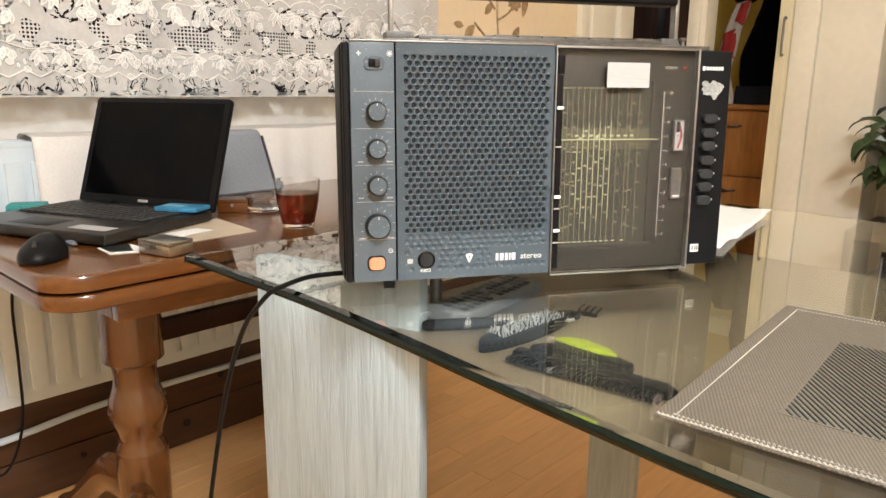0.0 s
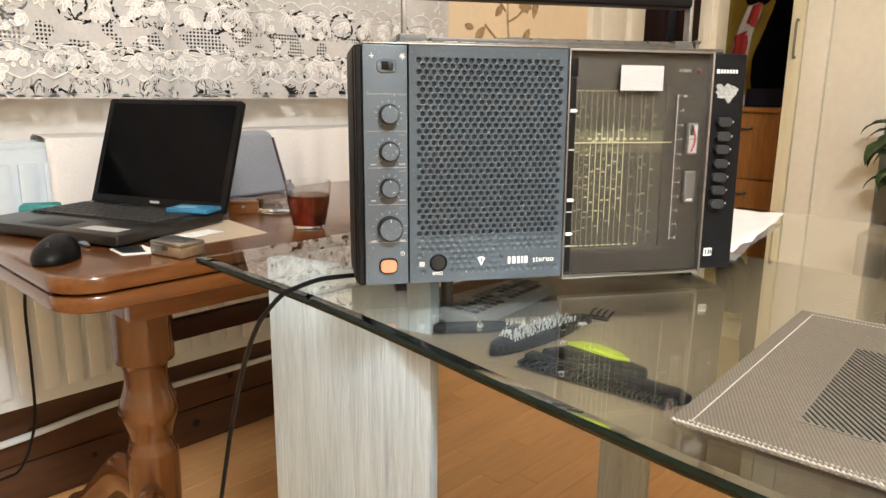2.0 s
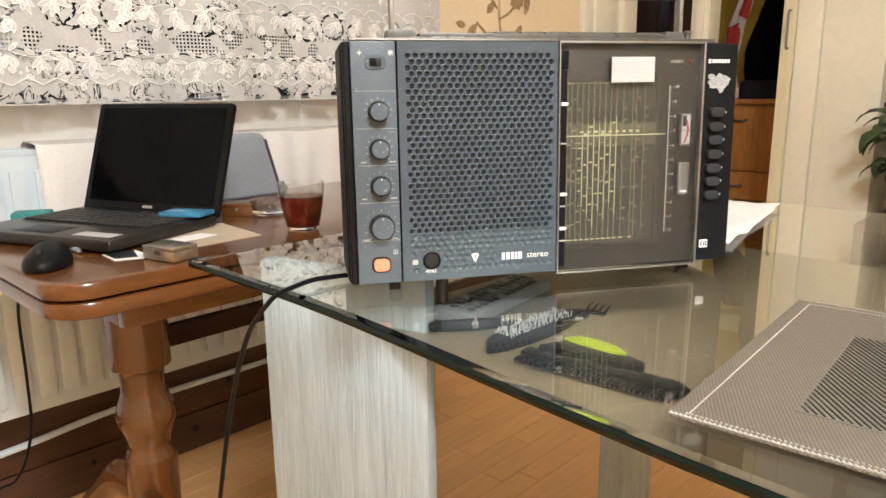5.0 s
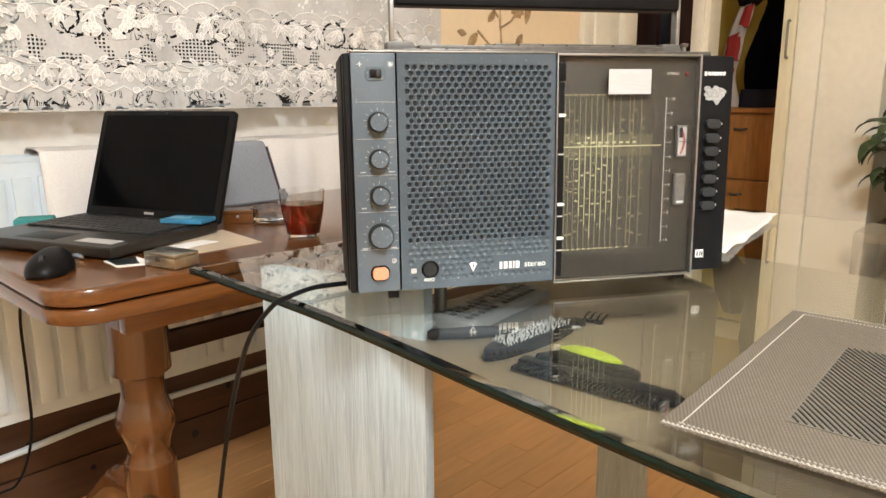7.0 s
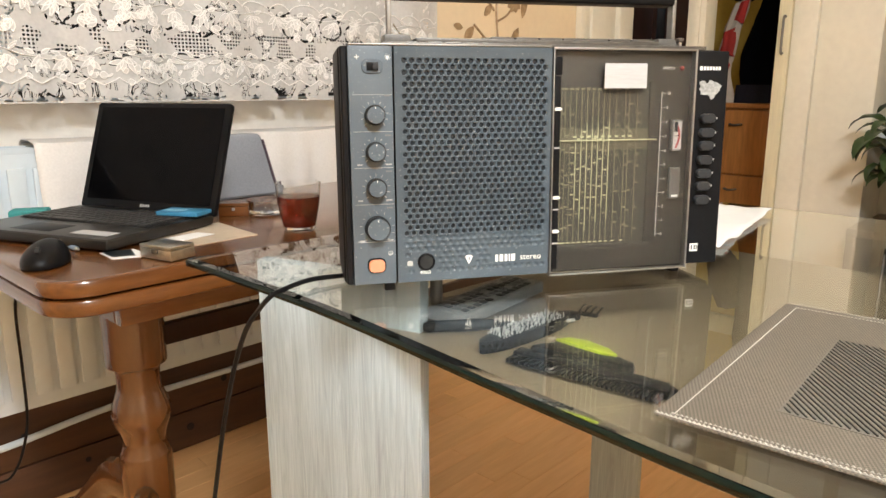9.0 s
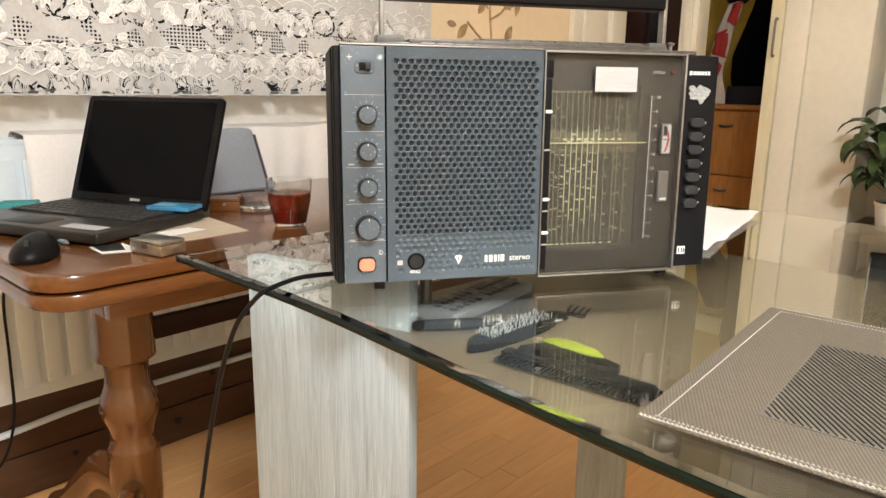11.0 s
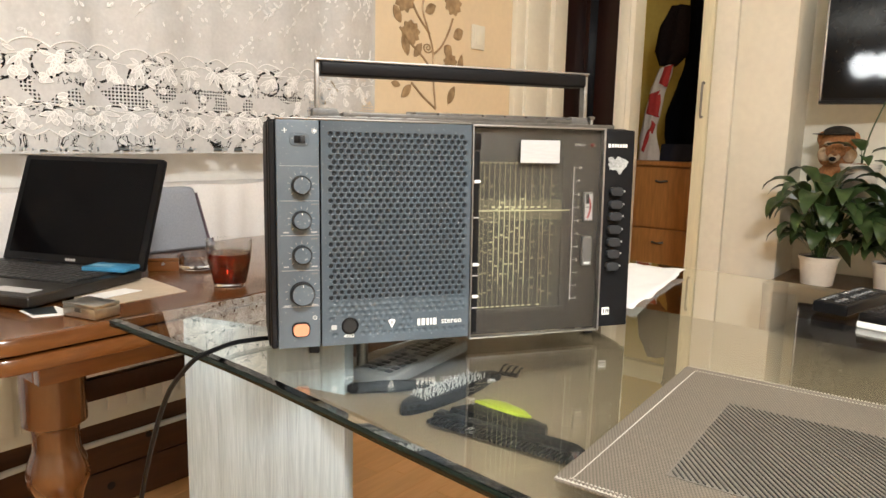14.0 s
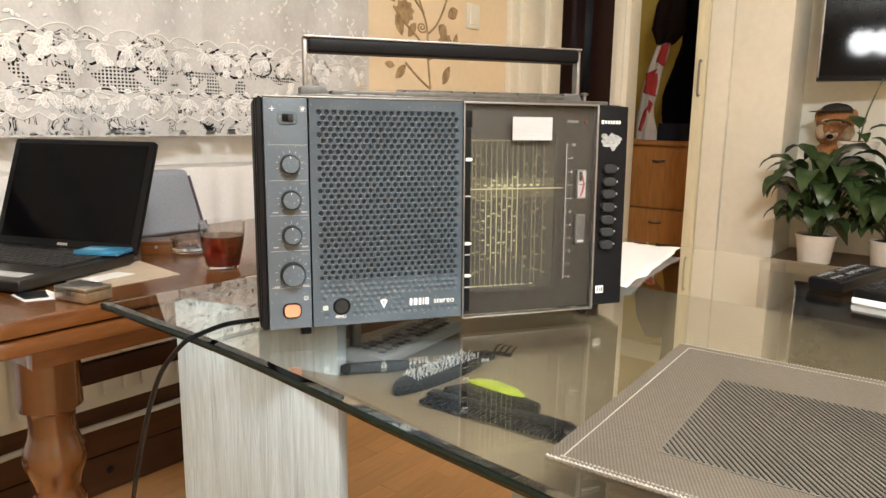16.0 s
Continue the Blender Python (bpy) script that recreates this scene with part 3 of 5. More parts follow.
def flower(x, y, r):
    cx, _, cz = dpt(x, y)
    out = [(r * (1 + 0.13 * math.sin(9 * a)) * math.cos(a), r * (1 + 0.13 * math.sin(9 * a)) * math.sin(a) * 0.85) for a in [6.283 * i / 36 for i in range(36)]]
    bm = slab(NB(), out, 0, 0.002)
    moved(bm, Matrix.Translation((cx, -0.0012, cz)) @ Matrix.Rotation(radians(90), 4, "X"))
    part("flower", bm, M_GOLD, dec)


for x, y, r in ((716, 14, 0.048), (787, 60, 0.040), (705, -45, 0.05), (790, -60, 0.05)):
    flower(x, y, r)
bm = box(NB(), (1.63, -0.012, 1.372), (1.714, -0.001, 1.47), 0.003); box(bm, (1.645, -0.016, 1.387), (1.70, -0.012, 1.455), 0.002)
tagged(part("wall_switch", bm, M_FRAME, None, m=ROOM), "cream plastic switch plate on the cream wall", "switch")

# door surround, dark door, frame post, light folding door
bm = NB()
for a, b, d in ((1.93, 1.985, 0.030), (1.985, 2.02, 0.018), (2.02, 2.20, 0.030), (2.20, 2.24, 0.016), (2.24, 2.36, 0.04)):
    box(bm, (a, -d, 0), (b, -0.001, 2.5), 0.003)
structure("trim_surround", bm, M_FRAME, "cream moulded door surround", ROOM)
dd = tagged(new("door_1"), "dark mahogany door with a narrow glass strip, standing open", kind="structure"); dd.matrix_world = ROOM
part("leaf", box(NB(), (2.56, -0.055, 0), (2.60, 0.25, 2.3), 0.003), M_DARKDOOR, dd)
part("leaf", box(NB(), (2.362, -0.036, 0), (2.557, -0.002, 2.3), 0.003), M_DARKDOOR, dd)
part("glass_strip", box(NB(), (2.562, -0.10, 0.6), (2.585, -0.055, 2.1)), M_NIGHT, dd)
part("leaf", box(NB(), (2.558, -0.215, 0), (2.60, -0.10, 2.3), 0.003), M_DARKDOOR, dd)
bm = NB(); box(bm, (2.54, -0.31, 0), (2.66, -0.222, 2.5), 0.004); box(bm, (2.53, -0.285, 0), (2.54, -0.245, 2.5), 0.003)
structure("trim_post", bm, M_FRAME, "cream painted door post", ROOM)
ld = tagged(new("door_2"), "pale birch door with a slim handle", kind="structure"); ld.matrix_world = ROOM
part("leaf", box(NB(), (2.50, -0.70, 0), (2.54, -0.648, 2.45), 0.003), M_LIGHTDOOR, ld)
bm = tube(NB(), smooth([(2.50, -0.678, 1.275), (2.478, -0.678, 1.272), (2.475, -0.678, 1.2), (2.478, -0.678, 1.128), (2.50, -0.678, 1.125)], 5), 0.005, 8)
part("door_handle", bm, M_STEEL, ld)
bm = NB()
box(bm, (2.520, -0.7995, 0), (2.9, -0.7005, 2.5), 0.006)
structure("trim_frame", bm, M_FRAME, "cream painted door frame", ROOM)

# hall: dresser and hanging clothes
dr = thing("dresser", ROOM @ pose(3.14, -0.62, 0), "orange beech chest of drawers in the hall", "chest of drawers")
part("body", box(NB(), (0.02, -0.0, 0), (0.5, 0.72, 0.875), 0.003), M_DRESSER, dr)
part("top", box(NB(), (-0.01, -0.01, 0.876), (0.51, 0.73, 0.902), 0.004), M_DRESSER, dr)
for z0, z1 in ((0.52, 0.865), (0.20, 0.512), (0.03, 0.192)):
    d = part("drawer", box(NB(), (0.0, 0.008, z0), (0.019, 0.712, z1), 0.004), M_DRESSER, dr)
    zc = z1 - 0.075
    part("handle", tube(NB(), smooth([(0.0, 0.33, zc), (-0.02, 0.335, zc), (-0.022, 0.36, zc - 0.004), (-0.02, 0.385, zc), (0.0, 0.39, zc)], 4), 0.006, 8), M_DULLSTEEL, d)


def garment(name, outline, x, depth, material, label, seed):
    """Hanging cloth with folds, filled from an outline in (y, z)."""
    bm = NB()
    lo, hi = min(p[1] for p in outline), max(p[1] for p in outline)
    rows = []
    for k in range(25):
        z = lo + (hi - lo) * k / 24
        xs = []
        for a, b in zip(outline, outline[1:] + outline[:1]):
            if (a[1] - z) * (b[1] - z) <= 0 and a[1] != b[1]:
                xs.append(a[0] + (b[0] - a[0]) * (z - a[1]) / (b[1] - a[1]))
        y0, y1 = min(xs), max(xs)
        ring = []
        for i in range(28):
            an = 2 * math.pi * i / 28
            f = 1 + 0.22 * math.sin(5 * an + seed + z * 2) * abs(math.sin(an))
            ring.append(bm.verts.new((x + depth * math.sin(an) * f, (y0 + y1) / 2 + (y1 - y0) / 2 * math.cos(an) + 0.012 * noise.noise((z * 9, an, seed)), z)))
        rows.append(ring)
    for a, b in zip(rows, rows[1:]):
        for i in range(28):
            bm.faces.new((a[i], a[(i + 1) % 28], b[(i + 1) % 28], b[i]))
    bm.faces.new(rows[0]); bm.faces.new(rows[-1][::-1])
    return tagged(part(name, bm, material, None, m=ROOM), label, "clothing", "clothes in the hall")


garment("hanging_coat", [(-0.205, 0.905), (-0.62, 0.905), (-0.66, 2.1), (-0.289, 2.1), (-0.280, 1.437), (-0.184, 1.158)], 3.32, 0.10, M_COAT, "black coat hanging above the hall dresser", 1)
garment("hanging_jacket", [(-0.135, 1.52), (-0.171, 1.44), (-0.27, 1.44), (-0.33, 1.50), (-0.32, 1.76), (-0.225, 1.76), (-0.16, 1.66)], 3.22, 0.06, mat("dark_brown_cloth", (0.012, 0.007, 0.006), 0.95, scale=120, vary=0.3, spec=0.1), "dark brown jacket hanging in the hall", 2)
garment("hanging_scarf", [(-0.085, 0.905), (-0.21, 0.905), (-0.185, 1.11), (-0.225, 1.30), (-0.255, 1.446), (-0.188, 1.441), (-0.131, 1.30), (-0.086, 1.03)], 3.20, 0.03, M_PALECLOTH, "pale cloth hanging in the hall among dark coats", 3)
garment("hanging_shirt", [(-0.128, 1.17), (-0.20, 1.15), (-0.205, 1.30), (-0.135, 1.28)], 3.178, 0.014, M_REDCLOTH, "red cloth hanging beside dark coats", 4)
garment("hanging_shirt", [(-0.188, 1.34), (-0.232, 1.32), (-0.262, 1.44), (-0.215, 1.43)], 3.178, 0.014, M_REDCLOTH, "narrow red cloth hanging below a dark jacket", 6)
garment("hanging_shirt", [(-0.105, 0.96), (-0.125, 0.95), (-0.185, 1.11), (-0.165, 1.13)], 3.176, 0.012, M_REDCLOTH, "narrow red cloth hanging over pale cloth", 7)
garment("folded_trousers", [(-0.19, 0.903), (-0.60, 0.903), (-0.60, 1.0), (-0.20, 1.0)], 3.26, 0.09, M_NAVY, "navy clothes heaped on the hall dresser", 5)
bm = box(NB(), (3.70, -0.9, 1.98), (3.749, 0.2, 2.10), 0.004)
rk = tagged(part("coat_rail", bm, M_LIGHTDOOR, None, m=ROOM), "pale wooden coat rail on the hall wall", "coat rail")

# television, tilted on its mount towards the table
TV = ROOM @ pose(2.53, -1.147, 1.18, 0, 0, 11.9) @ pose(0, 0, 0, 0, 3.35, 0)
tv = thing("television", TV, "black flat television mounted on the pale wall", "television")
part("case", box(NB(), (0.0, -0.82, 0), (0.045, 0, 0.55), 0.004), M_BLACK, tv)
part("screen", box(NB(), (-0.002, -0.808, 0.022), (0.001, -0.012, 0.538)), M_SCREEN, tv)
part("bezel", box(NB(), (-0.004, -0.82, 0.0), (0.0, 0, 0.012), 0.002), M_BLACK, tv, "thin black lower edge")
part("bezel", box(NB(), (-0.004, -0.008, 0.012), (0.0, 0, 0.55), 0.002), M_DULLSTEEL, tv)
part("mount", box(NB(), (0.045, -0.45, 0.2), (0.19, -0.25, 0.4), 0.004), M_BLACK, tv)

# low stand under the television
st = thing("media_stand", ROOM @ pose(2.18, -2.7, 0), "walnut brown low stand with open shelves", "stand")
part("top", box(NB(), (0, 0, 0.42), (0.50, 1.62, 0.452), 0.004), M_STAND, st)
for y in (0.0, 0.8, 1.59):
    part("side_panel", box(NB(), (0.01, y, 0), (0.49, y + 0.03, 0.419), 0.003), M_STAND, st)
part("shelf", box(NB(), (0.02, 0.031, 0.2), (0.49, 0.799, 0.225), 0.002), M_STAND, st)
part("shelf", box(NB(), (0.02, 0.831, 0.2), (0.49, 1.589, 0.225), 0.002), M_STAND, st)
part("back_panel", box(NB(), (0.492, 0, 0.03), (0.50, 1.62, 0.419)), M_STAND, st)


# ---- plants ----
def leaf_mesh(ln, wd, droop, name="leaf", material=M_LEAF):
    """Pointed leaf on a thin stalk, bent over, rooted at the origin and leaning along +x."""
    bm = NB()
    cols = []
    for i in range(11):
        t = i / 10
        x = ln * (0.9 * t) * (1 - 0.12 * t)
        z = ln * (0.75 * t - droop * t * t)
        w = 0.002 if t < 0.3 else wd * math.sin(math.pi * ((t - 0.3) / 0.7) ** 0.8) ** 0.9 + 0.0006
        wave = 0.10 * w * math.sin(t * 19)
        cols.append([bm.verts.new((x, q * w, z + abs(q) * w * 0.30 + q * wave)) for q in (-1, -0.5, 0, 0.5, 1)])
    for a, b in zip(cols, cols[1:]):
        for k in range(4):
            bm.faces.new((a[k], b[k], b[k + 1], a[k + 1]))
    for f in bm.faces:
        f.smooth = True
    me = bpy.data.meshes.new(name)
    bm.to_mesh(me)
    bm.free()
    me.materials.append(material)
    return me


def stalk_leaf(h, lean, ln, wd, droop, name="leaf"):
    """Blade on a thin upright stalk, arching outwards along +x and hanging at the tip."""
    bm = NB()
    pts = [(lean * h * t * t, h * t, 0.0018) for t in (0.0, 0.35, 0.7)]
    x, z, el = lean * h, h, 1.15 - 0.3 * lean
    for i in range(10):
        t = i / 9
        pts.append((x, z, wd * math.sin(math.pi * (0.04 + 0.955 * t) ** 0.8) ** 0.8 + 0.0008))
        x, z, el = x + ln / 9 * math.cos(el), z + ln / 9 * math.sin(el), el - droop / 9
    cols = []
    for i, (x, z, w) in enumerate(pts):
        cols.append([bm.verts.new((x, q * w, z + abs(q) * w * 0.28 + q * 0.09 * w * math.sin(i * 1.9))) for q in (-1, -0.5, 0, 0.5, 1)])
    for a, b in zip(cols, cols[1:]):
        for k in range(4):
            bm.faces.new((a[k], b[k], b[k + 1], a[k + 1]))
    for f in bm.faces:
        f.smooth = True
    me = bpy.data.meshes.new(name)
    bm.to_mesh(me)
    bm.free()
    me.materials.append(M_LEAF)
    return me


LEAF_LONG = leaf_mesh(0.20, 0.030, 0.95)
STALKS = [stalk_leaf(0.06, 0.7, 0.10, 0.025, 2.5), stalk_leaf(0.09, 0.5, 0.12, 0.028, 2.7), stalk_leaf(0.13, 0.38, 0.13, 0.029, 2.8), stalk_leaf(0.17, 0.28, 0.14, 0.030, 2.7), stalk_leaf(0.21, 0.18, 0.13, 0.028, 2.3)]
LEAF_OLD = leaf_mesh(0.2, 0.022, 1.0, material=M_LEAFPALE)


def pot_plant(m, label, seed, n, spread=1.0, h=0.115, r=0.072):
    rg = random.Random(seed)
    pl = thing("pot_plant", m, label, "pot plant", "plants on the stand")
    pot = part("pot", lathe(NB(), [(r * 0.78, 0), (r * 0.82, 0.004), (r * 0.98, h - 0.012), (r * 1.04, h - 0.01), (r * 1.05, h), (r * 0.96, h), (r * 0.94, h - 0.012)], n=32), M_POT, pl)
    part("soil", lathe(NB(), [(r * 0.95, h - 0.03), (r * 0.93, h - 0.008), (0.01, h - 0.004)], n=20), M_SOIL, pl)
    for i in range(n):
        a = i * 2.399 + rg.uniform(-0.3, 0.3)
        o = new("leaf", LEAF_OLD if i == 5 else STALKS[(i * 3 + rg.randrange(2)) % 5])
        o.parent = pl
        o.matrix_basis = pose(0.03 * rg.random() * math.cos(a), 0.03 * rg.random() * math.sin(a), h - 0.012, rg.uniform(-9, 9), rg.uniform(-8, 14), math.degrees(a)) @ Matrix.Scale(rg.uniform(0.8, 1.15) * spread, 4)
    return pl


pot_plant(ROOM @ pose(2.34, -1.245, 0.453), "leafy green pot plant in a white pot on the stand", 3, 62, 1.26)
pot_plant(ROOM @ pose(2.36, -1.50, 0.453), "leafy green pot plant in a pale pot on the stand", 8, 60, 1.26)

# white box shelf with an orchid pot and the plush fox
sh = thing("wall_shelf", ROOM @ pose(2.47, -1.78, 0.78), "white wall shelf under the television", "shelf")
part("board", box(NB(), (0, 0, 0), (0.369, 0.72, 0.022), 0.003), M_ENAMEL, sh)
part("bracket", box(NB(), (0.05, 0.1, -0.10), (0.369, 0.12, -0.001), 0.003), M_ENAMEL, sh)
part("bracket", box(NB(), (0.05, 0.6, -0.10), (0.369, 0.62, -0.001), 0.003), M_ENAMEL, sh)
orc = thing("orchid", ROOM @ pose(2.528, -1.327, 0.803), "orchid with long leaves in a white pot", "pot plant")
part("pot", lathe(NB(), [(0.052, 0), (0.055, 0.004), (0.072, 0.118), (0.076, 0.12), (0.076, 0.132), (0.069, 0.132), (0.067, 0.12)], n=32), M_POT, orc)
part("bark", lathe(NB(), [(0.066, 0.10), (0.067, 0.127), (0.01, 0.135)], n=24), mat("orchid_bark", (0.36, 0.13, 0.05), 0.9, scale=80, vary=0.4, bump=0.8), orc)
for a, tl, s in ((95, -38, 1.1), (-80, -30, 1.0), (200, -15, 0.8), (30, -55, 1.0), (-110, 5, 0.9)):
    o = new("leaf", LEAF_LONG); o.parent = orc
    o.matrix_basis = pose(0, 0, 0.125, 0, tl, a) @ Matrix.Scale(s, 4)
part("stem", tube(NB(), smooth([(0, 0, 0.12), (0, -0.02, 0.25), (0.01, -0.06, 0.38)], 5), 0.003, 6), M_LEAF, orc)

fx = NB()


def ball(c, r, s=(1, 1, 1), k=0):
    g = bmesh.ops.create_uvsphere(fx, u_segments=20, v_segments=12, radius=r, matrix=Matrix.Translation(c) @ Matrix.Diagonal((*s, 1)))
    for v in g["verts"]:
        for f in v.link_faces:
            f.material_index = k


ball((0.03, 0, -0.030), 0.0565, (1.0, 1.1, 1.0), 0)            # body
ball((0.012, 0, 0.088), 0.062, (0.95, 1.0, 1.0), 0)             # head
ball((0.02, 0.0, 0.045), 0.055, (0.9, 1.1, 0.8), 0)
ball((-0.030, 0.010, 0.068), 0.040, (1.1, 0.85, 0.8), 0)        # muzzle, tapering
ball((-0.056, 0.016, 0.046), 0.027, (1.25, 0.75, 0.62), 1)
ball((-0.078, 0.021, 0.036), 0.016, (1.2, 0.8, 0.7), 1)
ball((-0.062, 0.016, 0.058), 0.024, (1.3, 0.5, 0.55), 0)
ball((-0.020, 0.044, 0.056), 0.026, (0.7, 0.9, 1.0), 1)         # pale cheeks
ball((-0.020, -0.036, 0.056), 0.028, (0.7, 0.9, 1.0), 1)
ball((-0.096, 0.025, 0.040), 0.010, (0.8, 1.2, 0.85), 2)        # nose
ball((-0.047, 0.036, 0.094), 0.012, (0.5, 1.3, 0.7), 1)         # pale rings round the eyes
ball((-0.049, -0.018, 0.092), 0.012, (0.5, 1.3, 0.7), 1)
ball((-0.052, 0.036, 0.093), 0.006, (0.6, 1.3, 0.7), 2)
ball((-0.054, -0.018, 0.091), 0.006, (0.6, 1.3, 0.7), 2)
ball((0.012, 0.052, 0.112), 0.022, (0.5, 0.8, 1.2), 0)          # ears
ball((0.012, -0.052, 0.112), 0.022, (0.5, 0.8, 1.2), 0)
ball((0.018, 0, 0.130), 0.054, (0.98, 1.0, 0.55), 3)            # cap
ball((-0.022, 0.026, 0.128), 0.050, (0.9, 1.35, 0.06), 3)
ob = part("plush_fox", fx, M_FUR, None, m=ROOM @ pose(2.665, -1.215, 0.905, 0, 0, 16) @ Matrix.Scale(1.18, 4))
for mm in (M_FURPALE, M_BLACK, mat("dark_cap", (0.035, 0.03, 0.022), 0.9, scale=90, vary=0.4)):
    ob.data.materials.append(mm)
tagged(ob, "reddish plush fox wearing a dark cap on the shelf", "soft toy")

# ---- glass table ----
TABLE = pose(-0.163, 0.995, 0, 0, 0, -45)   # x along the front edge, y along the short end
gt = thing("glass_table", TABLE, "clear glass dining table with pale ash panel legs", "table")


def edge_y(x):
    return 0.002 + 0.010 * math.exp(-((x - 0.28) / 0.20) ** 2) - 0.006 * min(1.0, max(0.0, (x - 0.45) / 0.25))


front = [(0.02 + i * 0.04, edge_y(0.02 + i * 0.04)) for i in range(43)]
outline = [(-0.006, 0.001)] + front + [(1.75, 0.02), (1.75, 0.98), (1.73, 1.0), (0.01, 1.0), (-0.010, 0.98), (-0.010, 0.006)]
bm = slab(NB(), outline, 0.7415, 0.75)
top = max(bm.faces, key=lambda f: f.calc_center_median().z if abs(f.normal.z) > 0.9 else -1)
r = bmesh.ops.inset_region(bm, faces=[top], thickness=0.008, use_even_offset=True)
for v in {v for f in r["faces"] for v in f.verts} - set(top.verts):
    v.co.z -= 0.0009
ob = part("glass_top", bm, M_GLASSTOP, gt, flat=True); ob.visible_shadow = False
bm = NB()
rim = [(x, y - 0.0006) for x, y in [(-0.005, 0.001)] + front]
lo = [bm.verts.new((x, y, 0.741)) for x, y in rim]
hi = [bm.verts.new((x, y, 0.7485)) for x, y in rim]
for i in range(len(rim) - 1):
    bm.faces.new((lo[i], lo[i + 1], hi[i + 1], hi[i]))
ob = part("polished_edge", bm, M_GLASSEDGE, gt, "dark green polished glass edge")
md = ob.modifiers.new("thick", "SOLIDIFY"); md.thickness = 0.0012; md.offset = 0
ob.visible_shadow = False
bm = NB()
rim = [(-0.0106, 0.006), (-0.0106, 0.98)]
lo = [bm.verts.new((x, y, 0.741)) for x, y in rim]
hi = [bm.verts.new((x, y, 0.7482)) for x, y in rim]
bm.faces.new((lo[0], lo[1], hi[1], hi[0]))
ob = part("polished_edge", bm, M_GLASSEDGE, gt)
md = ob.modifiers.new("thick", "SOLIDIFY"); md.thickness = 0.0012; md.offset = 0
ob.visible_shadow = False
part("leg", moved(box(NB(), (0, 0, 0), (0.252, 0.022, 0.740), 0.0015), pose(0.0485, 0.075, 0, 0, 0, 19.5)), M_ASH, gt)
part("leg", moved(box(NB(), (0, 0, 0), (0.080, 0.022, 0.668), 0.0015), pose(0.2835, 0.541, 0, 0, 0, 16)), M_ASH, gt)
part("leg", box(NB(), (1.36, 0.07, 0), (1.60, 0.092, 0.740), 0.0015), M_ASH, gt)
part("spacer", moved(lathe(NB(), [(0.011, 0.675), (0.011, 0.68), (0.008, 0.682), (0.008, 0.728), (0.012, 0.73), (0.012, 0.741)], n=20), pose(0.255, 0.215, 0)), M_DULLSTEEL, gt, "steel spacer between shelf and glass")
part("leg", box(NB(), (1.45, 0.64, 0), (1.53, 0.74, 0.668), 0.002), M_ASH, gt)
part("lower_shelf", slab(NB(), [(0.18, 0.138), (0.345, 0.130), (0.50, 0.118), (0.64, 0.111), (1.56, 0.111), (1.56, 0.87), (0.18, 0.87)], 0.669, 0.675), M_SHELF, gt, "taupe shelf just below the glass")

# placemat
M_STITCH = mat("off_white_thread", (0.48, 0.46, 0.41), 0.8, vary=0.1)
M_RIB = mat("dark_rib", (0.030, 0.028, 0.025), 0.45, scale=200, vary=0.3)
pm = thing("placemat", TABLE @ pose(0.665, 0.043, 0.7505, 0, 0, 6.4), "woven grey-beige vinyl placemat with white stitching on the glass", "placemat")
part("sheet", slab(NB(), rounded(0, -0.008, 0.46, 0.323, 0.003, 2), 0, 0.0022, 0.0006, 1), M_MAT, pm)
for a, b in (((0.001, -0.006), (0.459, -0.006)), ((0.001, 0.322), (0.459, 0.322)), ((0.010, -0.001), (0.450, -0.001)), ((0.013, 0.311), (0.447, 0.311)),
             ((0.013, -0.001), (0.013, 0.311)), ((0.447, -0.001), (0.447, 0.311))):
    a, b = Vector(a), Vector(b)
    n = int((b - a).length / 0.0032)
    bm = NB()
    for i in range(n):
        p, q = a + (b - a) * (i + 0.1) / n, a + (b - a) * (i + 0.9) / n
        tube(bm, [(p.x, p.y, 0.0016), ((p.x + q.x) / 2, (p.y + q.y) / 2, 0.003), (q.x, q.y, 0.0016)], 0.0009 if a.y < -0.005 else (0.0006 if a.y > 0.32 else 0.00045), 4)
    part("stitching", bm, M_STITCH, pm)
part("centre_panel", box(NB(), (0.066, 0.0475, 0.0022), (0.40, 0.2325, 0.0028)), M_MATDARK, pm)
bm = NB()
for i in range(96):
    c = 0.068 + i * 0.0052
    seg = []
    for k in range(2):
        y = 0.0495 if k == 0 else 0.2305
        seg.append((c - (y - 0.0495) * 0.75, y))
    (x0, y0), (x1, y1) = seg
    if x1 < 0.068:
        y1 = y0 + (x0 - 0.068) / 0.75; x1 = 0.068
    if x0 > 0.398:
        y0 = 0.0495 + (x0 - 0.398) / 0.75; x0 = 0.398
    if y1 - y0 > 0.004 and x0 <= 0.399:
        tube(bm, [(x0, y0, 0.003), (x1, y1, 0.003)], 0.0008, 4)
part("rib", bm, M_RIB, pm, "raised dark diagonal ribs")

# crumpled paper
bm = NB()
grid = []
for i in range(25):
    row = []
    for k in range(17):
        u, v = i / 24, k / 16
        a = Vector((0.44, 1.20)).lerp(Vector((0.60, 1.52)), u)
        b = Vector((0.56, 1.06)).lerp(Vector((0.765, 1.37)), u)
        p = a.lerp(b, v)
        rag = 0.012 * noise.noise((u * 14, v * 14, 1)) * (u > 0.9 or v > 0.9)
        z = 0.751 + 0.014 * abs(noise.noise((u * 3.5, v * 3.5, 4))) + 0.006 * abs(noise.noise((u * 11, v * 9, 2))) + 0.022 * max(0, u - 0.7) * (1 - v)
        row.append(bm.verts.new((p.x + rag, p.y + rag, z)))
    grid.append(row)
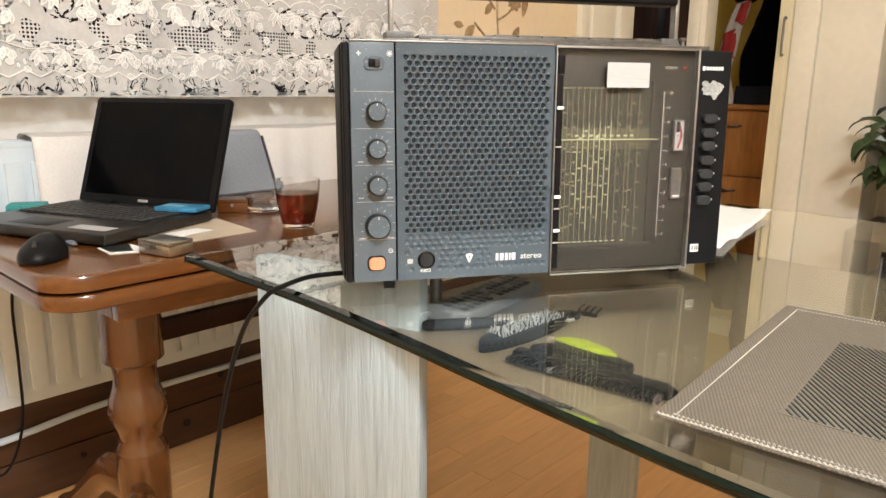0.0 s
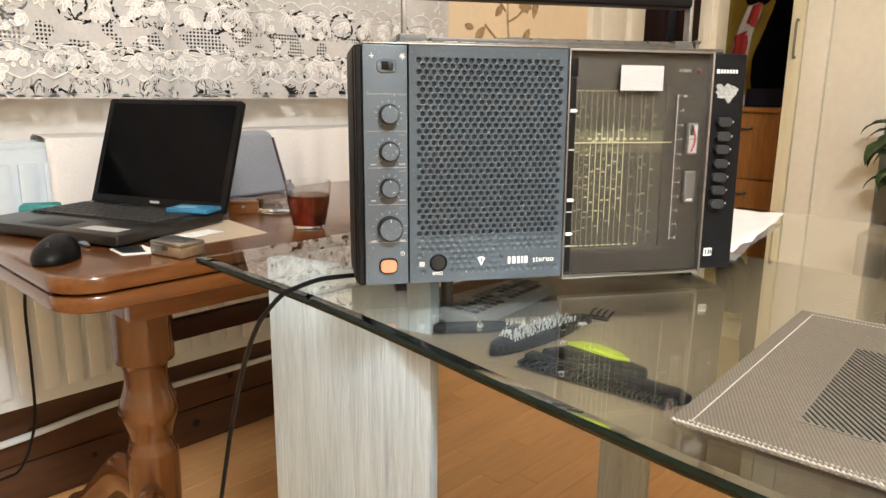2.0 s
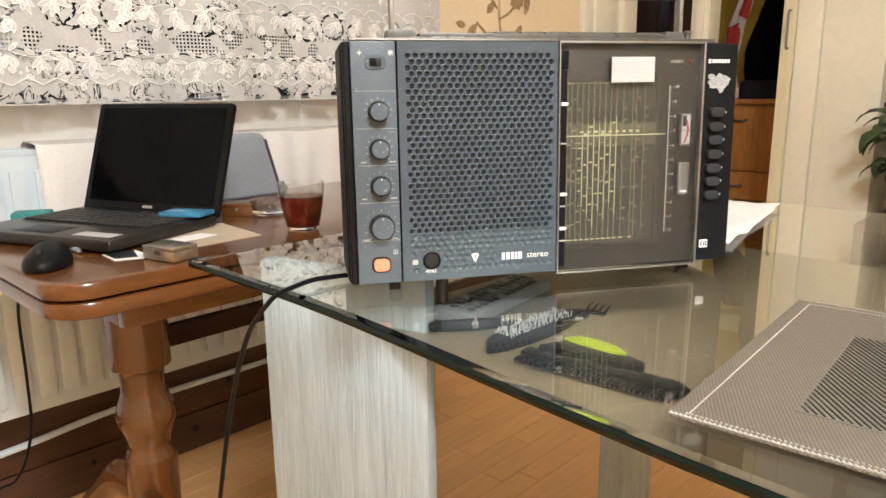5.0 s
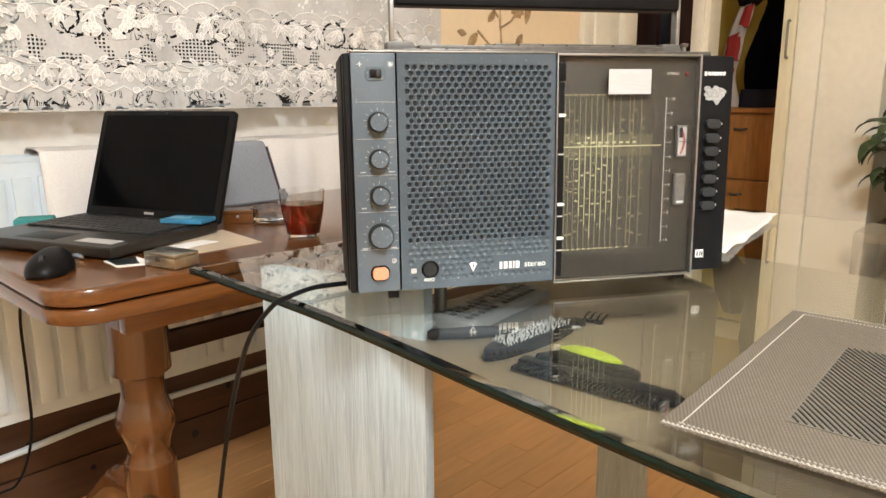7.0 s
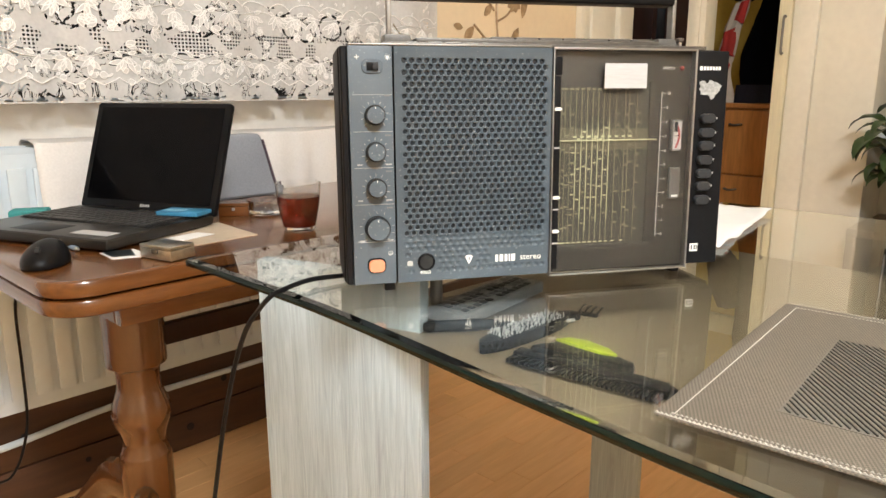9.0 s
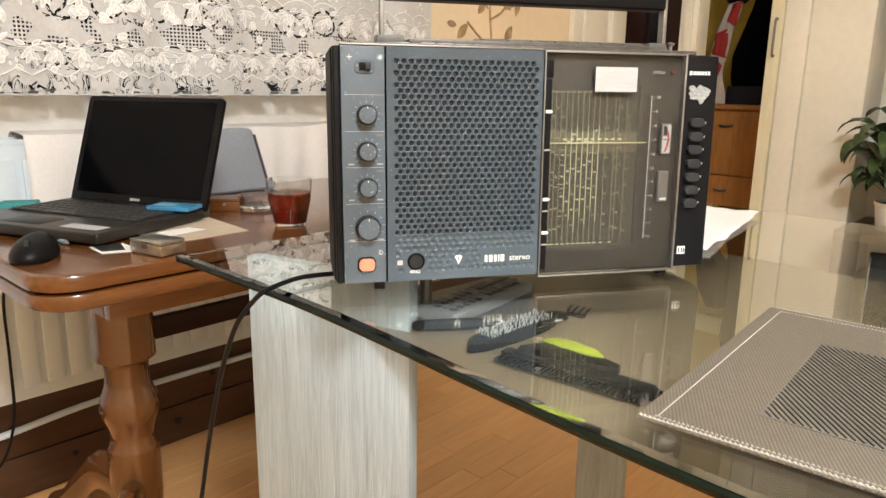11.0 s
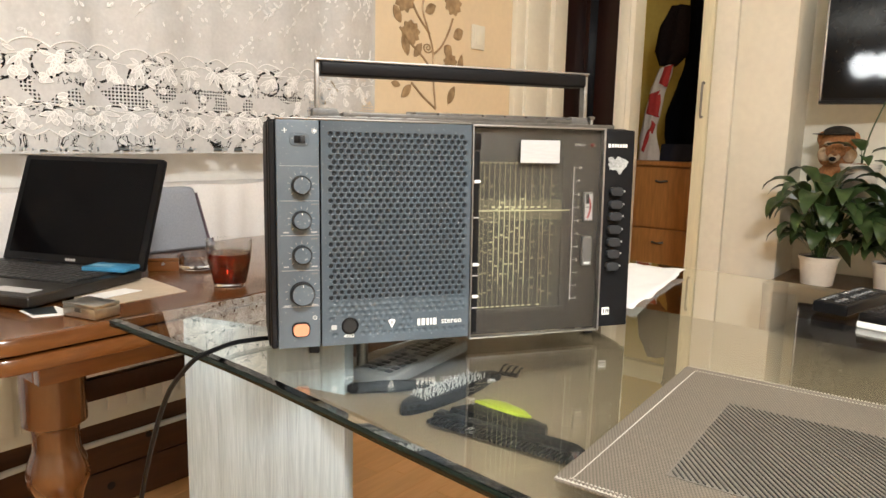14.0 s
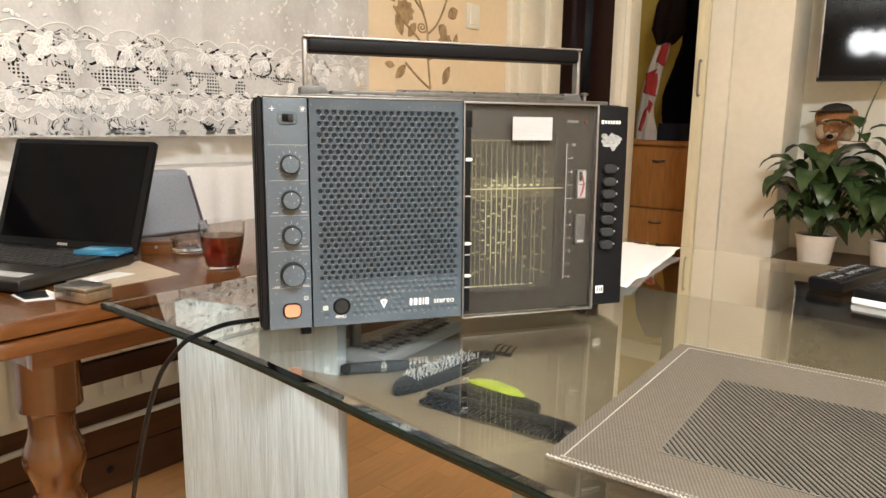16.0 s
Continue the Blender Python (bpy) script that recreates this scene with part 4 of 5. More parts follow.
for a, b in zip(grid, grid[1:]):
    for k in range(16):
        bm.faces.new((a[k], b[k], b[k + 1], a[k + 1]))
ob = part("paper_sheet", bm, M_PAPER, None)
md = ob.modifiers.new("thick", "SOLIDIFY"); md.thickness = 0.0006
tagged(ob, "crumpled white paper sheet lying on the glass table", "paper")


def remote(m, ln, wd, h, label, body, trim=None, seed=1):
    rm = thing("remote_control", m, label, "remote control", "remotes")
    part("body", box(NB(), (0, 0, 0.002), (ln, wd, h), 0.005, seg=3), body, rm)
    if trim:
        part("under_shell", box(NB(), (-0.002, -0.001, 0.0), (ln + 0.002, wd + 0.001, h * 0.45), 0.004), trim, rm, "white lower shell")
    rows = int(ln / 0.014) - 1
    for i in range(rows):
        for k in range(4):
            if (i + k * 3 + seed) % 7:
                part("button", box(NB(), (0.01 + i * 0.014, 0.006 + k * (wd - 0.012) / 4 + 0.001, h), (0.018 + i * 0.014, 0.006 + (k + 1) * (wd - 0.012) / 4 - 0.002, h + 0.0018), 0.0006, seg=1),
                     M_DIMPRINT if trim is None and k % 2 else M_KNOB, rm)
    return rm


remote(pose(0.869, 1.032, 0.75, 0, 0, 36), 0.18, 0.050, 0.020, "black remote control with grey buttons on the glass", M_BLACK)
remote(pose(0.884, 0.950, 0.75, 0, 0, 36), 0.17, 0.048, 0.022, "black and white remote control on the glass", M_BLACK, M_WHITE, 4)

# things on the shelf below the glass
M_REMGREY = mat("grey_remote", (0.30, 0.30, 0.295), 0.5, scale=300, vary=0.1)
remote(pose(0.2075, 0.918, 0.675, 0, 0, 55), 0.198, 0.062, 0.019, "dark grey remote control on the shelf under glass", M_REMGREY, None, 2)
sd = thing("screwdriver", pose(0.155, 0.906, 0.675, 0, 0, 9), "black handled screwdriver lying on the shelf", "screwdriver")
part("handle", moved(lathe(NB(), [(0.004, 0), (0.007, 0.006), (0.0078, 0.06), (0.0066, 0.085), (0.005, 0.095), (0.003, 0.108)], n=14), pose(0, 0, 0.0079, 0, 90, 0)), M_BLACK, sd)
part("shaft", cyl(NB(), (0.106, 0, 0.0079), (0.19, 0, 0.0079), 0.0026, n=10), M_STEEL, sd)
hb = thing("hair_brush", pose(0.227, 0.842, 0.675, 0, 0, 45), "black hair brush with silvery bristles on the shelf", "brush")
part("head", slab(NB(), [(0.075 + 0.082 * math.cos(a), 0.0 + 0.017 * math.sin(a)) for a in [6.283 * i / 28 for i in range(28)]], 0.0, 0.016, 0.004), M_BLACK, hb)
bm = NB()
rg = random.Random(2)
for i in range(22):
    for k in range(7):
        x, y = 0.02 + i * 0.0052, -0.012 + k * 0.004
        tube(bm, [(x, y, 0.015), (x + rg.uniform(-.003, .003), y + rg.uniform(-.003, .003), 0.0195 + rg.uniform(-.002, .002))], 0.0008, 4)
part("bristle", bm, M_GREYPRINT, hb, "dense silvery bristles")
part("grip", box(NB(), (0.145, -0.009, 0.001), (0.172, 0.009, 0.012), 0.004), M_BLACK, hb)
hf = thing("hair_fork", pose(0.366, 0.978, 0.675, 0, 0, 60), "small dark hair fork lying on the shelf", "hair fork")
part("bar", box(NB(), (-0.004, -0.014, 0), (0.004, 0.014, 0.004), 0.0015), M_BLACK, hf)
for k in range(4):
    part("tine", tube(NB(), smooth([(0, -0.012 + k * 0.008, 0.003), (0.015, -0.013 + k * 0.0085, 0.007), (0.032, -0.01 + k * 0.008, 0.004)], 4), 0.0013, 5), M_BLACK, hf)
cb = thing("trimmer_comb", pose(0.258, 0.822, 0.675, 0, 0, -37), "black comb trimmer with a lime green grip on the shelf", "comb")
part("spine", slab(NB(), [(0.0, 0.0), (0.172, 0.0), (0.178, 0.012), (0.165, 0.022), (0.11, 0.024), (0.06, 0.02), (0.0, 0.016)], 0.002, 0.011, 0.002), M_BLACK, cb)
for i in range(34):
    part("tooth", box(NB(), (0.002 + i * 0.005, -0.0165, 0.004), (0.0045 + i * 0.005, 0.001, 0.008)), M_BLACK, cb)
part("body", slab(NB(), [(0.012, 0.018), (0.03, 0.058), (0.055, 0.066), (0.11, 0.056), (0.138, 0.045), (0.142, 0.028), (0.11, 0.022)], 0.003, 0.018, 0.005, m=Matrix.Translation((0.004, -0.002, 0)) @ Matrix.Diagonal((0.88, 0.78, 1, 1))), M_BLACK, cb)
part("grip_inlay", slab(NB(), [(0.026, 0.052), (0.04, 0.068), (0.065, 0.072), (0.10, 0.062), (0.118, 0.048), (0.10, 0.042), (0.06, 0.046)], 0.016, 0.0215, 0.002, m=Matrix.Translation((0.010, -0.002, 0)) @ Matrix.Diagonal((0.80, 0.78, 1, 1))), M_GREEN, cb, "lime green rubber inlay")
# ---- radio ----
RADIO = pose(0.0843, 0.8203, 0.7432, -1.5, 0, 15.2) @ Matrix.Scale(1.03, 4)
rd = thing("portable_radio", RADIO, "dark grey portable radio with handle on the glass table", "radio")
# case: rounded shell, slightly narrower towards the back
bm = box(NB(), (-0.006, 0.0105, 0.0185), (0.431, 0.105, 0.2635), 0.007, seg=3)
for v in bm.verts:
    if v.co.y > 0.06:
        v.co.x = 0.2125 + (v.co.x - 0.2125) * 0.985
part("case", bm, M_CASE, rd)
pl = part("control_panel", box(NB(), (0.003, 0.0, 0.021), (0.0474, 0.01, 0.2625), 0.0015), M_RADIO, rd)
part("side_rim", box(NB(), (-0.0045, 0.0006, 0.021), (0.0026, 0.012, 0.2615), 0.003, seg=3), M_CASE, rd)
for z in (0.2152, 0.1788, 0.1425, 0.1051, 0.066):
    part("divider", box(NB(), (0.0065, -0.0003, z - 0.0002), (0.0462, 0.0006, z + 0.0002)), M_GREYPRINT, pl)


def knob(z, r):
    k = part("knob", moved(lathe(NB(), [(r * 1.04, 0), (r * 1.04, 0.002), (r, 0.003), (r * 0.95, 0.0085), (r * 0.9, 0.0097), (r * 0.4, 0.0099)], n=40), pose(0.0283, 0.0, z, 90, 0, 0)), M_KNOB, rd)
    bm = NB()
    for i in range(36):
        a = 6.283 * i / 36
        c, s = math.cos(a), math.sin(a)
        box(bm, (-0.0004, -0.0082, -0.0004), (0.0004, -0.003, 0.0006), 0, Matrix.Translation((0.0283 + r * 0.985 * c, 0, z + r * 0.985 * s)))
    part("grip", bm, M_KNOB, k)
    part("knob_cap", moved(lathe(NB(), [(r * 0.88, 0.0090), (r * 0.87, 0.0103), (r * 0.3, 0.0104)], n=36), pose(0.0283, 0.0, z, 90, 0, 0)), M_RADIO, k)
    part("pointer", box(NB(), (0.0279, -0.0106, z + r * 0.62), (0.0285, -0.0102, z + r * 0.85)), M_WHITE, k, "white pointer mark")
    for i in range(11):
        a = radians(225 - 27 * i)
        c, s = math.cos(a), math.sin(a)
        m = Matrix.Translation((0.0283 + r * 1.34 * c, -0.0002, z + r * 1.34 * s)) @ Matrix.Rotation(-a, 4, "Y")
        part("tick", box(NB(), (-0.0013, -0.0002, -0.00022), (0.0013, 0.0003, 0.00022), 0, m), M_GREYPRINT, pl)


for z in (0.1953, 0.1586, 0.122):
    knob(z, 0.0097)
knob(0.0802, 0.0126)


def bars(parent, x, z, n, w, h, material, gap=0.0006, y=-0.0002):
    """Row of small plain bars where print cannot be read."""
    bm = NB()
    for i in range(n):
        m = Matrix.Translation((x + i * (w + gap), y, z))
        box(bm, (0, -0.0002, 0), (w, 0.0006, h), 0, m)
    return part("print_mark", bm, material, parent)


for z in (0.2165, 0.18, 0.1437, 0.1063):
    bars(pl, 0.0385, z - 0.0028 - (0.003 if z < 0.2 else 0), 3, 0.0016, 0.0018, M_DIMPRINT)
for z in (0.1586, 0.122, 0.0802):
    bars(pl, 0.0095, z - 0.0135, 3, 0.0014, 0.0014, M_GREYPRINT, 0.0004)
    bars(pl, 0.0385, z - 0.0135, 4, 0.0012, 0.0014, M_GREYPRINT, 0.0004)
# light switch window
sw = part("switch_surround", moved(slab(NB(), rounded(-0.0105, -0.007, 0.0105, 0.007, 0.0055), 0, 0.0012, 0.0003, 1), pose(0.0272, 0.0, 0.2427, 90, 0, 0)), M_RADIO, rd)
part("slider", box(NB(), (0.0215, -0.0024, 0.2387), (0.033, 0.001, 0.2465), 0.0006), M_BLACK, sw)
part("slider_nub", box(NB(), (0.0275, -0.0045, 0.2392), (0.0325, -0.002, 0.246), 0.0008), M_KNOB, sw)
bm = NB()
for i in range(8):
    a = 0.785 * i
    box(bm, (0.0018, -0.0002, -0.00025), (0.0031, 0.0004, 0.00025), 0, Matrix.Translation((0.0425, -0.0002, 0.2515)) @ Matrix.Rotation(a, 4, "Y"))
cyl(bm, (0.0425, 0.0002, 0.2515), (0.0425, -0.0005, 0.2515), 0.0014, n=12)
part("sun_mark", bm, M_WHITE, pl)
bm = NB()
box(bm, (0.0095, -0.0004, 0.2512), (0.0145, 0.0004, 0.2518)); box(bm, (0.0117, -0.0004, 0.249), (0.0123, 0.0004, 0.254))
part("star_mark", bm, M_WHITE, pl)
# power button
pb = part("button_well", moved(slab(NB(), rounded(-0.0098, -0.008, 0.0098, 0.008, 0.006), 0, 0.0012, 0.0004, 1), pose(0.0266, 0.0, 0.041, 90, 0, 0)), M_BLACK, rd)
part("power_button", moved(slab(NB(), rounded(-0.0083, -0.0066, 0.0083, 0.0066, 0.005), 0, 0.005, 0.0015, 3), pose(0.0266, 0.0, 0.041, 90, 0, 0)), M_ORANGE, rd, "orange power button")
bm = tube(NB(), [(0.0415 + 0.0021 * math.cos(a), -0.0002, 0.0535 + 0.0021 * math.sin(a)) for a in [6.283 * i / 16 for i in range(17)]], 0.0003, 4)
box(bm, (0.0413, -0.0004, 0.0525), (0.0417, 0.0002, 0.0545))
part("power_mark", bm, M_WHITE, pl)

# speaker grille with real holes
gx0, gx1, gz0, gz1 = 0.049, 0.2175, 0.021, 0.2625
px, pz = 0.00772, 0.00584
bm = NB()


def quad(a, b, c, d):
    bm.faces.new([bm.verts.new(p) for p in (a, b, c, d)])


def rect(x0, z0, x1, z1, y=0.0):
    quad((x0, y, z0), (x1, y, z0), (x1, y, z1), (x0, y, z1))


top_z, rows, colsn = 0.2514, 38, 20
PRINTED = ((0.058, 0.066, 0.035, 0.047), (0.066, 0.093, 0.026, 0.053), (0.119, 0.134, 0.034, 0.049), (0.151, 0.22, 0.033, 0.050))
bot_z = top_z - rows * pz
L, R = 0.0555, 0.0555 + px * (colsn + 0.5)
rect(gx0, bot_z, L, gz1); rect(R, bot_z, gx1, gz1); rect(L, top_z, R, gz1); rect(gx0, gz0, gx1, bot_z)
for j in range(rows):
    zc = top_z - (j + 0.5) * pz
    off = 0 if j % 2 == 0 else px / 2
    if off:
        rect(L, zc - pz / 2, L + off, zc + pz / 2)
    else:
        rect(R - px / 2, zc - pz / 2, R, zc + pz / 2)
    deep = j < rows - 7
    rh = 0.00268 if deep else 0.0021
    for i in range(colsn):
        xc = L + off + (i + 0.5) * px
        if any(a < xc < b and c < zc < d for a, b, c, d in PRINTED):
            rect(xc - px / 2, zc - pz / 2, xc + px / 2, zc + pz / 2)
            continue
        ring, back, outer = [], [], []
        for k in range(12):
            a = 6.283185 * (k + 0.5) / 12
            c, s = math.cos(a), math.sin(a)
            ring.append(bm.verts.new((xc + rh * c, 0.0004, zc + rh * s)))
            back.append(bm.verts.new((xc + rh * (0.93 if deep else 0.5) * c, 0.0024 if deep else 0.0010, zc + rh * (0.93 if deep else 0.5) * s)))
            q = min(px / 2 / max(1e-6, abs(c)), pz / 2 / max(1e-6, abs(s)))
            outer.append(bm.verts.new((xc + q * c, 0.0, zc + q * s)))
        for k in range(12):
            n2 = (k + 1) % 12
            bm.faces.new((outer[k], outer[n2], ring[n2], ring[k]))
            bm.faces.new((ring[k], ring[n2], back[n2], back[k]))
        if not deep:
            bm.faces.new(back)
        for (sx, sz) in ((1, 1), (-1, 1), (-1, -1), (1, -1)):
            cv = bm.verts.new((xc + sx * px / 2, 0, zc + sz * pz / 2))
            near = sorted(range(12), key=lambda k: (outer[k].co - cv.co).length)[:2]
            bm.faces.new((cv, outer[near[0]], outer[near[1]]))
gr = part("speaker_grille", bm, M_GRILLE, rd, "perforated charcoal speaker grille", flat=True)
part("grille_edge", box(NB(), (gx0, 0.0002, gz0), (gx0 + 0.0006, 0.006, gz1)), M_CASE, gr)
part("speaker_cloth", box(NB(), (gx0, 0.0022, gz0), (gx1, 0.006, gz1)), M_HOLE, rd)
bm = box(NB(), (0.003, 0.0, 0.2627), (0.2175, 0.012, 0.2648), 0.001)
part("top_trim", bm, M_DULLSTEEL, rd, "worn metallic strip along the top edge")
jk = part("jack_socket", moved(lathe(NB(), [(0.0095, 0), (0.0095, 0.0008), (0.0085, 0.0014), (0.0078, 0.0006), (0.0075, 0.0004)], n=32), pose(0.0795, 0.0, 0.0418, 90, 0, 0)), M_CASE, rd)
part("socket_hole", cyl(NB(), (0.0795, -0.0006, 0.0418), (0.0795, -0.001, 0.0418), 0.0074, n=24), M_MATTEBLACK, jk)
part("ohm_mark", moved(text_mesh("400Ω", 0.0052), pose(0.0725, -0.0002, 0.0288)), M_WHITE, gr)
bm = moved(slab(NB(), rounded(-0.003, -0.0026, 0.003, 0.0026, 0.0012, 3), 0, 0.0004), pose(0.062, 0, 0.041, 90, 0, 0))
part("headphone_mark", bm, M_GREYPRINT, gr)
bm = moved(slab(NB(), [(-0.0042, 0.0035), (-0.002, 0.005), (0.002, 0.005), (0.0042, 0.0035), (0.0, -0.005)], 0, 0.0004), pose(0.1265, 0, 0.0415, 90, 0, 0))
part("emblem", bm, M_WHITE, gr)
part("emblem_core", box(NB(), (0.1258, -0.0007, 0.0405), (0.1272, -0.0003, 0.0448)), M_RADIO, gr)
bm = NB()
for i, w in enumerate((0.0030, 0.0040, 0.0030, 0.0016, 0.0042)):
    x = 0.1562 + (0, 0.0048, 0.0106, 0.0152, 0.0182)[i]
    box(bm, (x, -0.0004, 0.0375), (x + w, 0.0003, 0.0452))
part("nameplate_mark", bm, M_WHITE, gr)
part("stereo_word", moved(text_mesh("stereo", 0.0095), pose(0.1842, -0.0002, 0.0383)), M_WHITE, gr)

# tuning section behind plexiglass
dl = part("dial_plate", box(NB(), (0.2182, 0.006, 0.021), (0.3868, 0.012, 0.2600), 0.001), M_DIAL, rd)
part("dial_field", box(NB(), (0.2275, 0.0052, 0.050), (0.3405, 0.0062, 0.222)), M_DIALIN, dl)
part("field_strip", box(NB(), (0.2280, 0.0047, 0.155), (0.3350, 0.0052, 0.178)), mat("olive_strip", (0.066, 0.061, 0.040), 0.5, vary=0.05), dl)
# thin dark bars along two field edges, edge shade put into their colour
M_DIALDARK = mat("dial_shade", (0.024, 0.022, 0.019), 0.4)
part("field_shade", box(NB(), (0.3345, 0.004, 0.050), (0.3400, 0.0058, 0.228), 0.0006), M_DIALDARK, dl)
part("lower_shade", box(NB(), (0.2250, 0.004, 0.044), (0.3420, 0.0058, 0.050), 0.0006), M_DIALDARK, dl)
# frame of the plexiglass
for a, b in (((0.2182, -0.003, 0.0175), (0.2196, 0.008, 0.2632)), ((0.3852, -0.003, 0.0175), (0.3876, 0.008, 0.2632)), ((0.2196, -0.003, 0.2608), (0.3852, 0.008, 0.2632)), ((0.2196, -0.003, 0.0175), (0.3852, 0.008, 0.0195))):
    part("plexi_frame", box(NB(), a, b, 0.0005), M_STEEL, rd, "bright worn frame of the dial cover")
ob = part("dial_cover", box(NB(), (0.2196, -0.0028, 0.0195), (0.3852, -0.0004, 0.2608), 0.0004), M_PLEXI, rd, "clear plexiglass dial cover")
ob.visible_shadow = False
rg = random.Random(11)
xs = [0.2310, 0.2355, 0.2415, 0.2480, 0.2545, 0.2610, 0.2675, 0.2740, 0.2805, 0.2870, 0.2950, 0.3060, 0.3105, 0.3200]
for i, x in enumerate(xs):
    bright = 3 <= i <= 9
    part("scale_line", box(NB(), (x, 0.0044, 0.0555), (x + (0.0005 if bright else 0.0004), 0.0048, 0.2175)), M_OLINE, dl)
    if bright:
        z0 = 0.06 + (0.03, 0.02, 0.006, 0.024, 0.015, 0.032, 0.018)[i - 3]
        z1 = 0.164 + (0, 0.014, 0.02, 0.014, 0.021, 0.016, 0.022)[i - 3]
        part("band_line", box(NB(), (x - 0.0001, 0.0040, z0), (x + 0.0007, 0.0044, z1)), M_YLINE, dl)
        for k in range(6):
            zz = z0 + (z1 - z0) * (k + rg.random() * 0.6) / 6
            part("scale_number", box(NB(), (x - 0.0045, 0.0042, zz), (x - 0.0012, 0.0046, zz + 0.0016)), M_YLINE if k % 2 else M_OLINE, dl)
    else:
        for k in range(7):
            zz = 0.062 + 0.15 * (k + rg.random() * 0.7) / 7
            part("scale_number", box(NB(), (x + 0.001, 0.0042, zz), (x + 0.0046, 0.0046, zz + 0.0016)), M_OLINE, dl)
for x in xs[:-2]:
    part("scale_number", box(NB(), (x - 0.001, 0.0042, 0.2195), (x + 0.0028, 0.0046, 0.2212)), M_OLINE, dl)
    part("scale_number", box(NB(), (x - 0.001, 0.0042, 0.0525), (x + 0.0028, 0.0046, 0.0540)), M_YLINE, dl)
for i in range(9):
    part("scale_number", box(NB(), (0.245 + i * 0.0082, 0.0036, 0.1688), (0.249 + i * 0.0082, 0.0040, 0.1708)), M_YLINE, dl)
part("needle", box(NB(), (0.2215, 0.002, 0.1652), (0.3440, 0.003, 0.1664)), M_YLINE, rd, "yellow tuning needle")
# long tuning scale
part("fine_scale", box(NB(), (0.3498, 0.0052, 0.056), (0.3502, 0.006, 0.2175)), M_GREYPRINT, dl)
for i in range(51):
    z = 0.058 + i * 0.00315
    w = 0.0052 if i % 5 == 0 else 0.0026
    part("scale_tick", box(NB(), (0.3500, 0.0052, z), (0.3500 + w, 0.006, z + 0.0004)), M_GREYPRINT if i % 5 == 0 else M_DIMPRINT, dl)
    if i % 5 == 0:
        part("scale_number", moved(text_mesh(str(i // 5), 0.0048), pose(0.3560, 0.0054, z - 0.0014)), M_GREYPRINT, dl)
# meters
M_METER = mat("meter_face", (0.29, 0.275, 0.27), 0.4, vary=0.05)
M_METERD = mat("meter_dim", (0.10, 0.096, 0.09), 0.35, vary=0.06)
for z0, z1, lit in ((0.1525, 0.1867, True), (0.0986, 0.1336, False)):
    mt = part("meter", box(NB(), (0.3628, 0.001, z0), (0.3752, 0.0062, z1), 0.0008), M_METERD, rd)
    part("meter_face", box(NB(), (0.3642, 0.0004, z0 + 0.0016), (0.3738, 0.0012, z1 - 0.0016)), M_METER if lit else mat("meter_dull", (0.075, 0.07, 0.066), 0.4), mt)
    if lit:
        out = [(0.3665 + 0.004 * math.sin(3.14 * i / 8) - 0.0006, z0 + 0.003 + (z1 - z0 - 0.006) * i / 8) for i in range(9)]
        bm = NB()
        for (xa, za), (xb, zb) in zip(out, out[1:]):
            quad((xa, 0.0002, za), (xa + 0.0026, 0.0002, za), (xb + 0.0026, 0.0002, zb), (xb, 0.0002, zb))
        part("meter_arc", bm, mat("dull_red", (0.22, 0.035, 0.035), 0.5), mt, "red signal arc", flat=True)
        part("meter_needle", box(NB(), (0.3650, -0.0002, z0 + 0.0165), (0.3735, 0.0001, z0 + 0.0171)), M_BLACK, mt)
        part("meter_cover", box(NB(), (0.3646, 0.0, z0 + 0.021), (0.3690, 0.0003, z1 - 0.002)), M_MATTEBLACK, mt)
    else:
        part("meter_end", box(NB(), (0.3650, 0.0, z0 + 0.002), (0.3730, 0.0003, z0 + 0.0045)), M_GREYPRINT, mt)
part("paper_label", box(NB(), (0.2765, -0.0033, 0.2212), (0.3262, -0.0028, 0.2472)), M_STICKER, rd, "white paper label stuck on the dial cover")
for k in range(3):
    part("label_line", box(NB(), (0.279, -0.0035, 0.2265 + k * 0.007), (0.3255, -0.0032, 0.2268 + k * 0.007)), M_GREYPRINT, rd)
part("stereo_word", moved(text_mesh("STEREO", 0.0042), pose(0.3495, 0.0056, 0.2412)), M_GREYPRINT, dl)
part("stereo_led", moved(lathe(NB(), [(0.0026, 0), (0.0026, 0.001), (0.0015, 0.0022), (0.0002, 0.0025)], n=16), pose(0.3735, 0.0062, 0.2425, 90, 0, 0)), mat("unlit_red", (0.11, 0.012, 0.010), 0.4), rd, "red stereo lamp")
# band sliders beside the dial
part("slider_track", box(NB(), (0.2199, -0.0036, 0.026), (0.2262, -0.0029, 0.2335), 0.0003), M_BLACK, rd)
part("slider_block", box(NB(), (0.2196, -0.0052, 0.2345), (0.2272, -0.0028, 0.2535), 0.001), M_BLACK, rd)
for z in (0.1996, 0.1052, 0.0683):
    sl = part("slider", moved(slab(NB(), [(-0.004, -0.0017), (0.002, -0.0017), (0.0042, 0.0), (0.002, 0.0017), (-0.004, 0.0017)], 0, 0.002, 0.0004, 1), pose(0.2238, -0.0037, z, 90, 0, 0)), M_WHITE, rd, "white pointer slider")
for z in (0.158, 0.0915, 0.054):
    part("slider_seam", box(NB(), (0.2200, -0.0040, z), (0.2262, -0.0036, z + 0.0015)), M_GREYPRINT, rd)

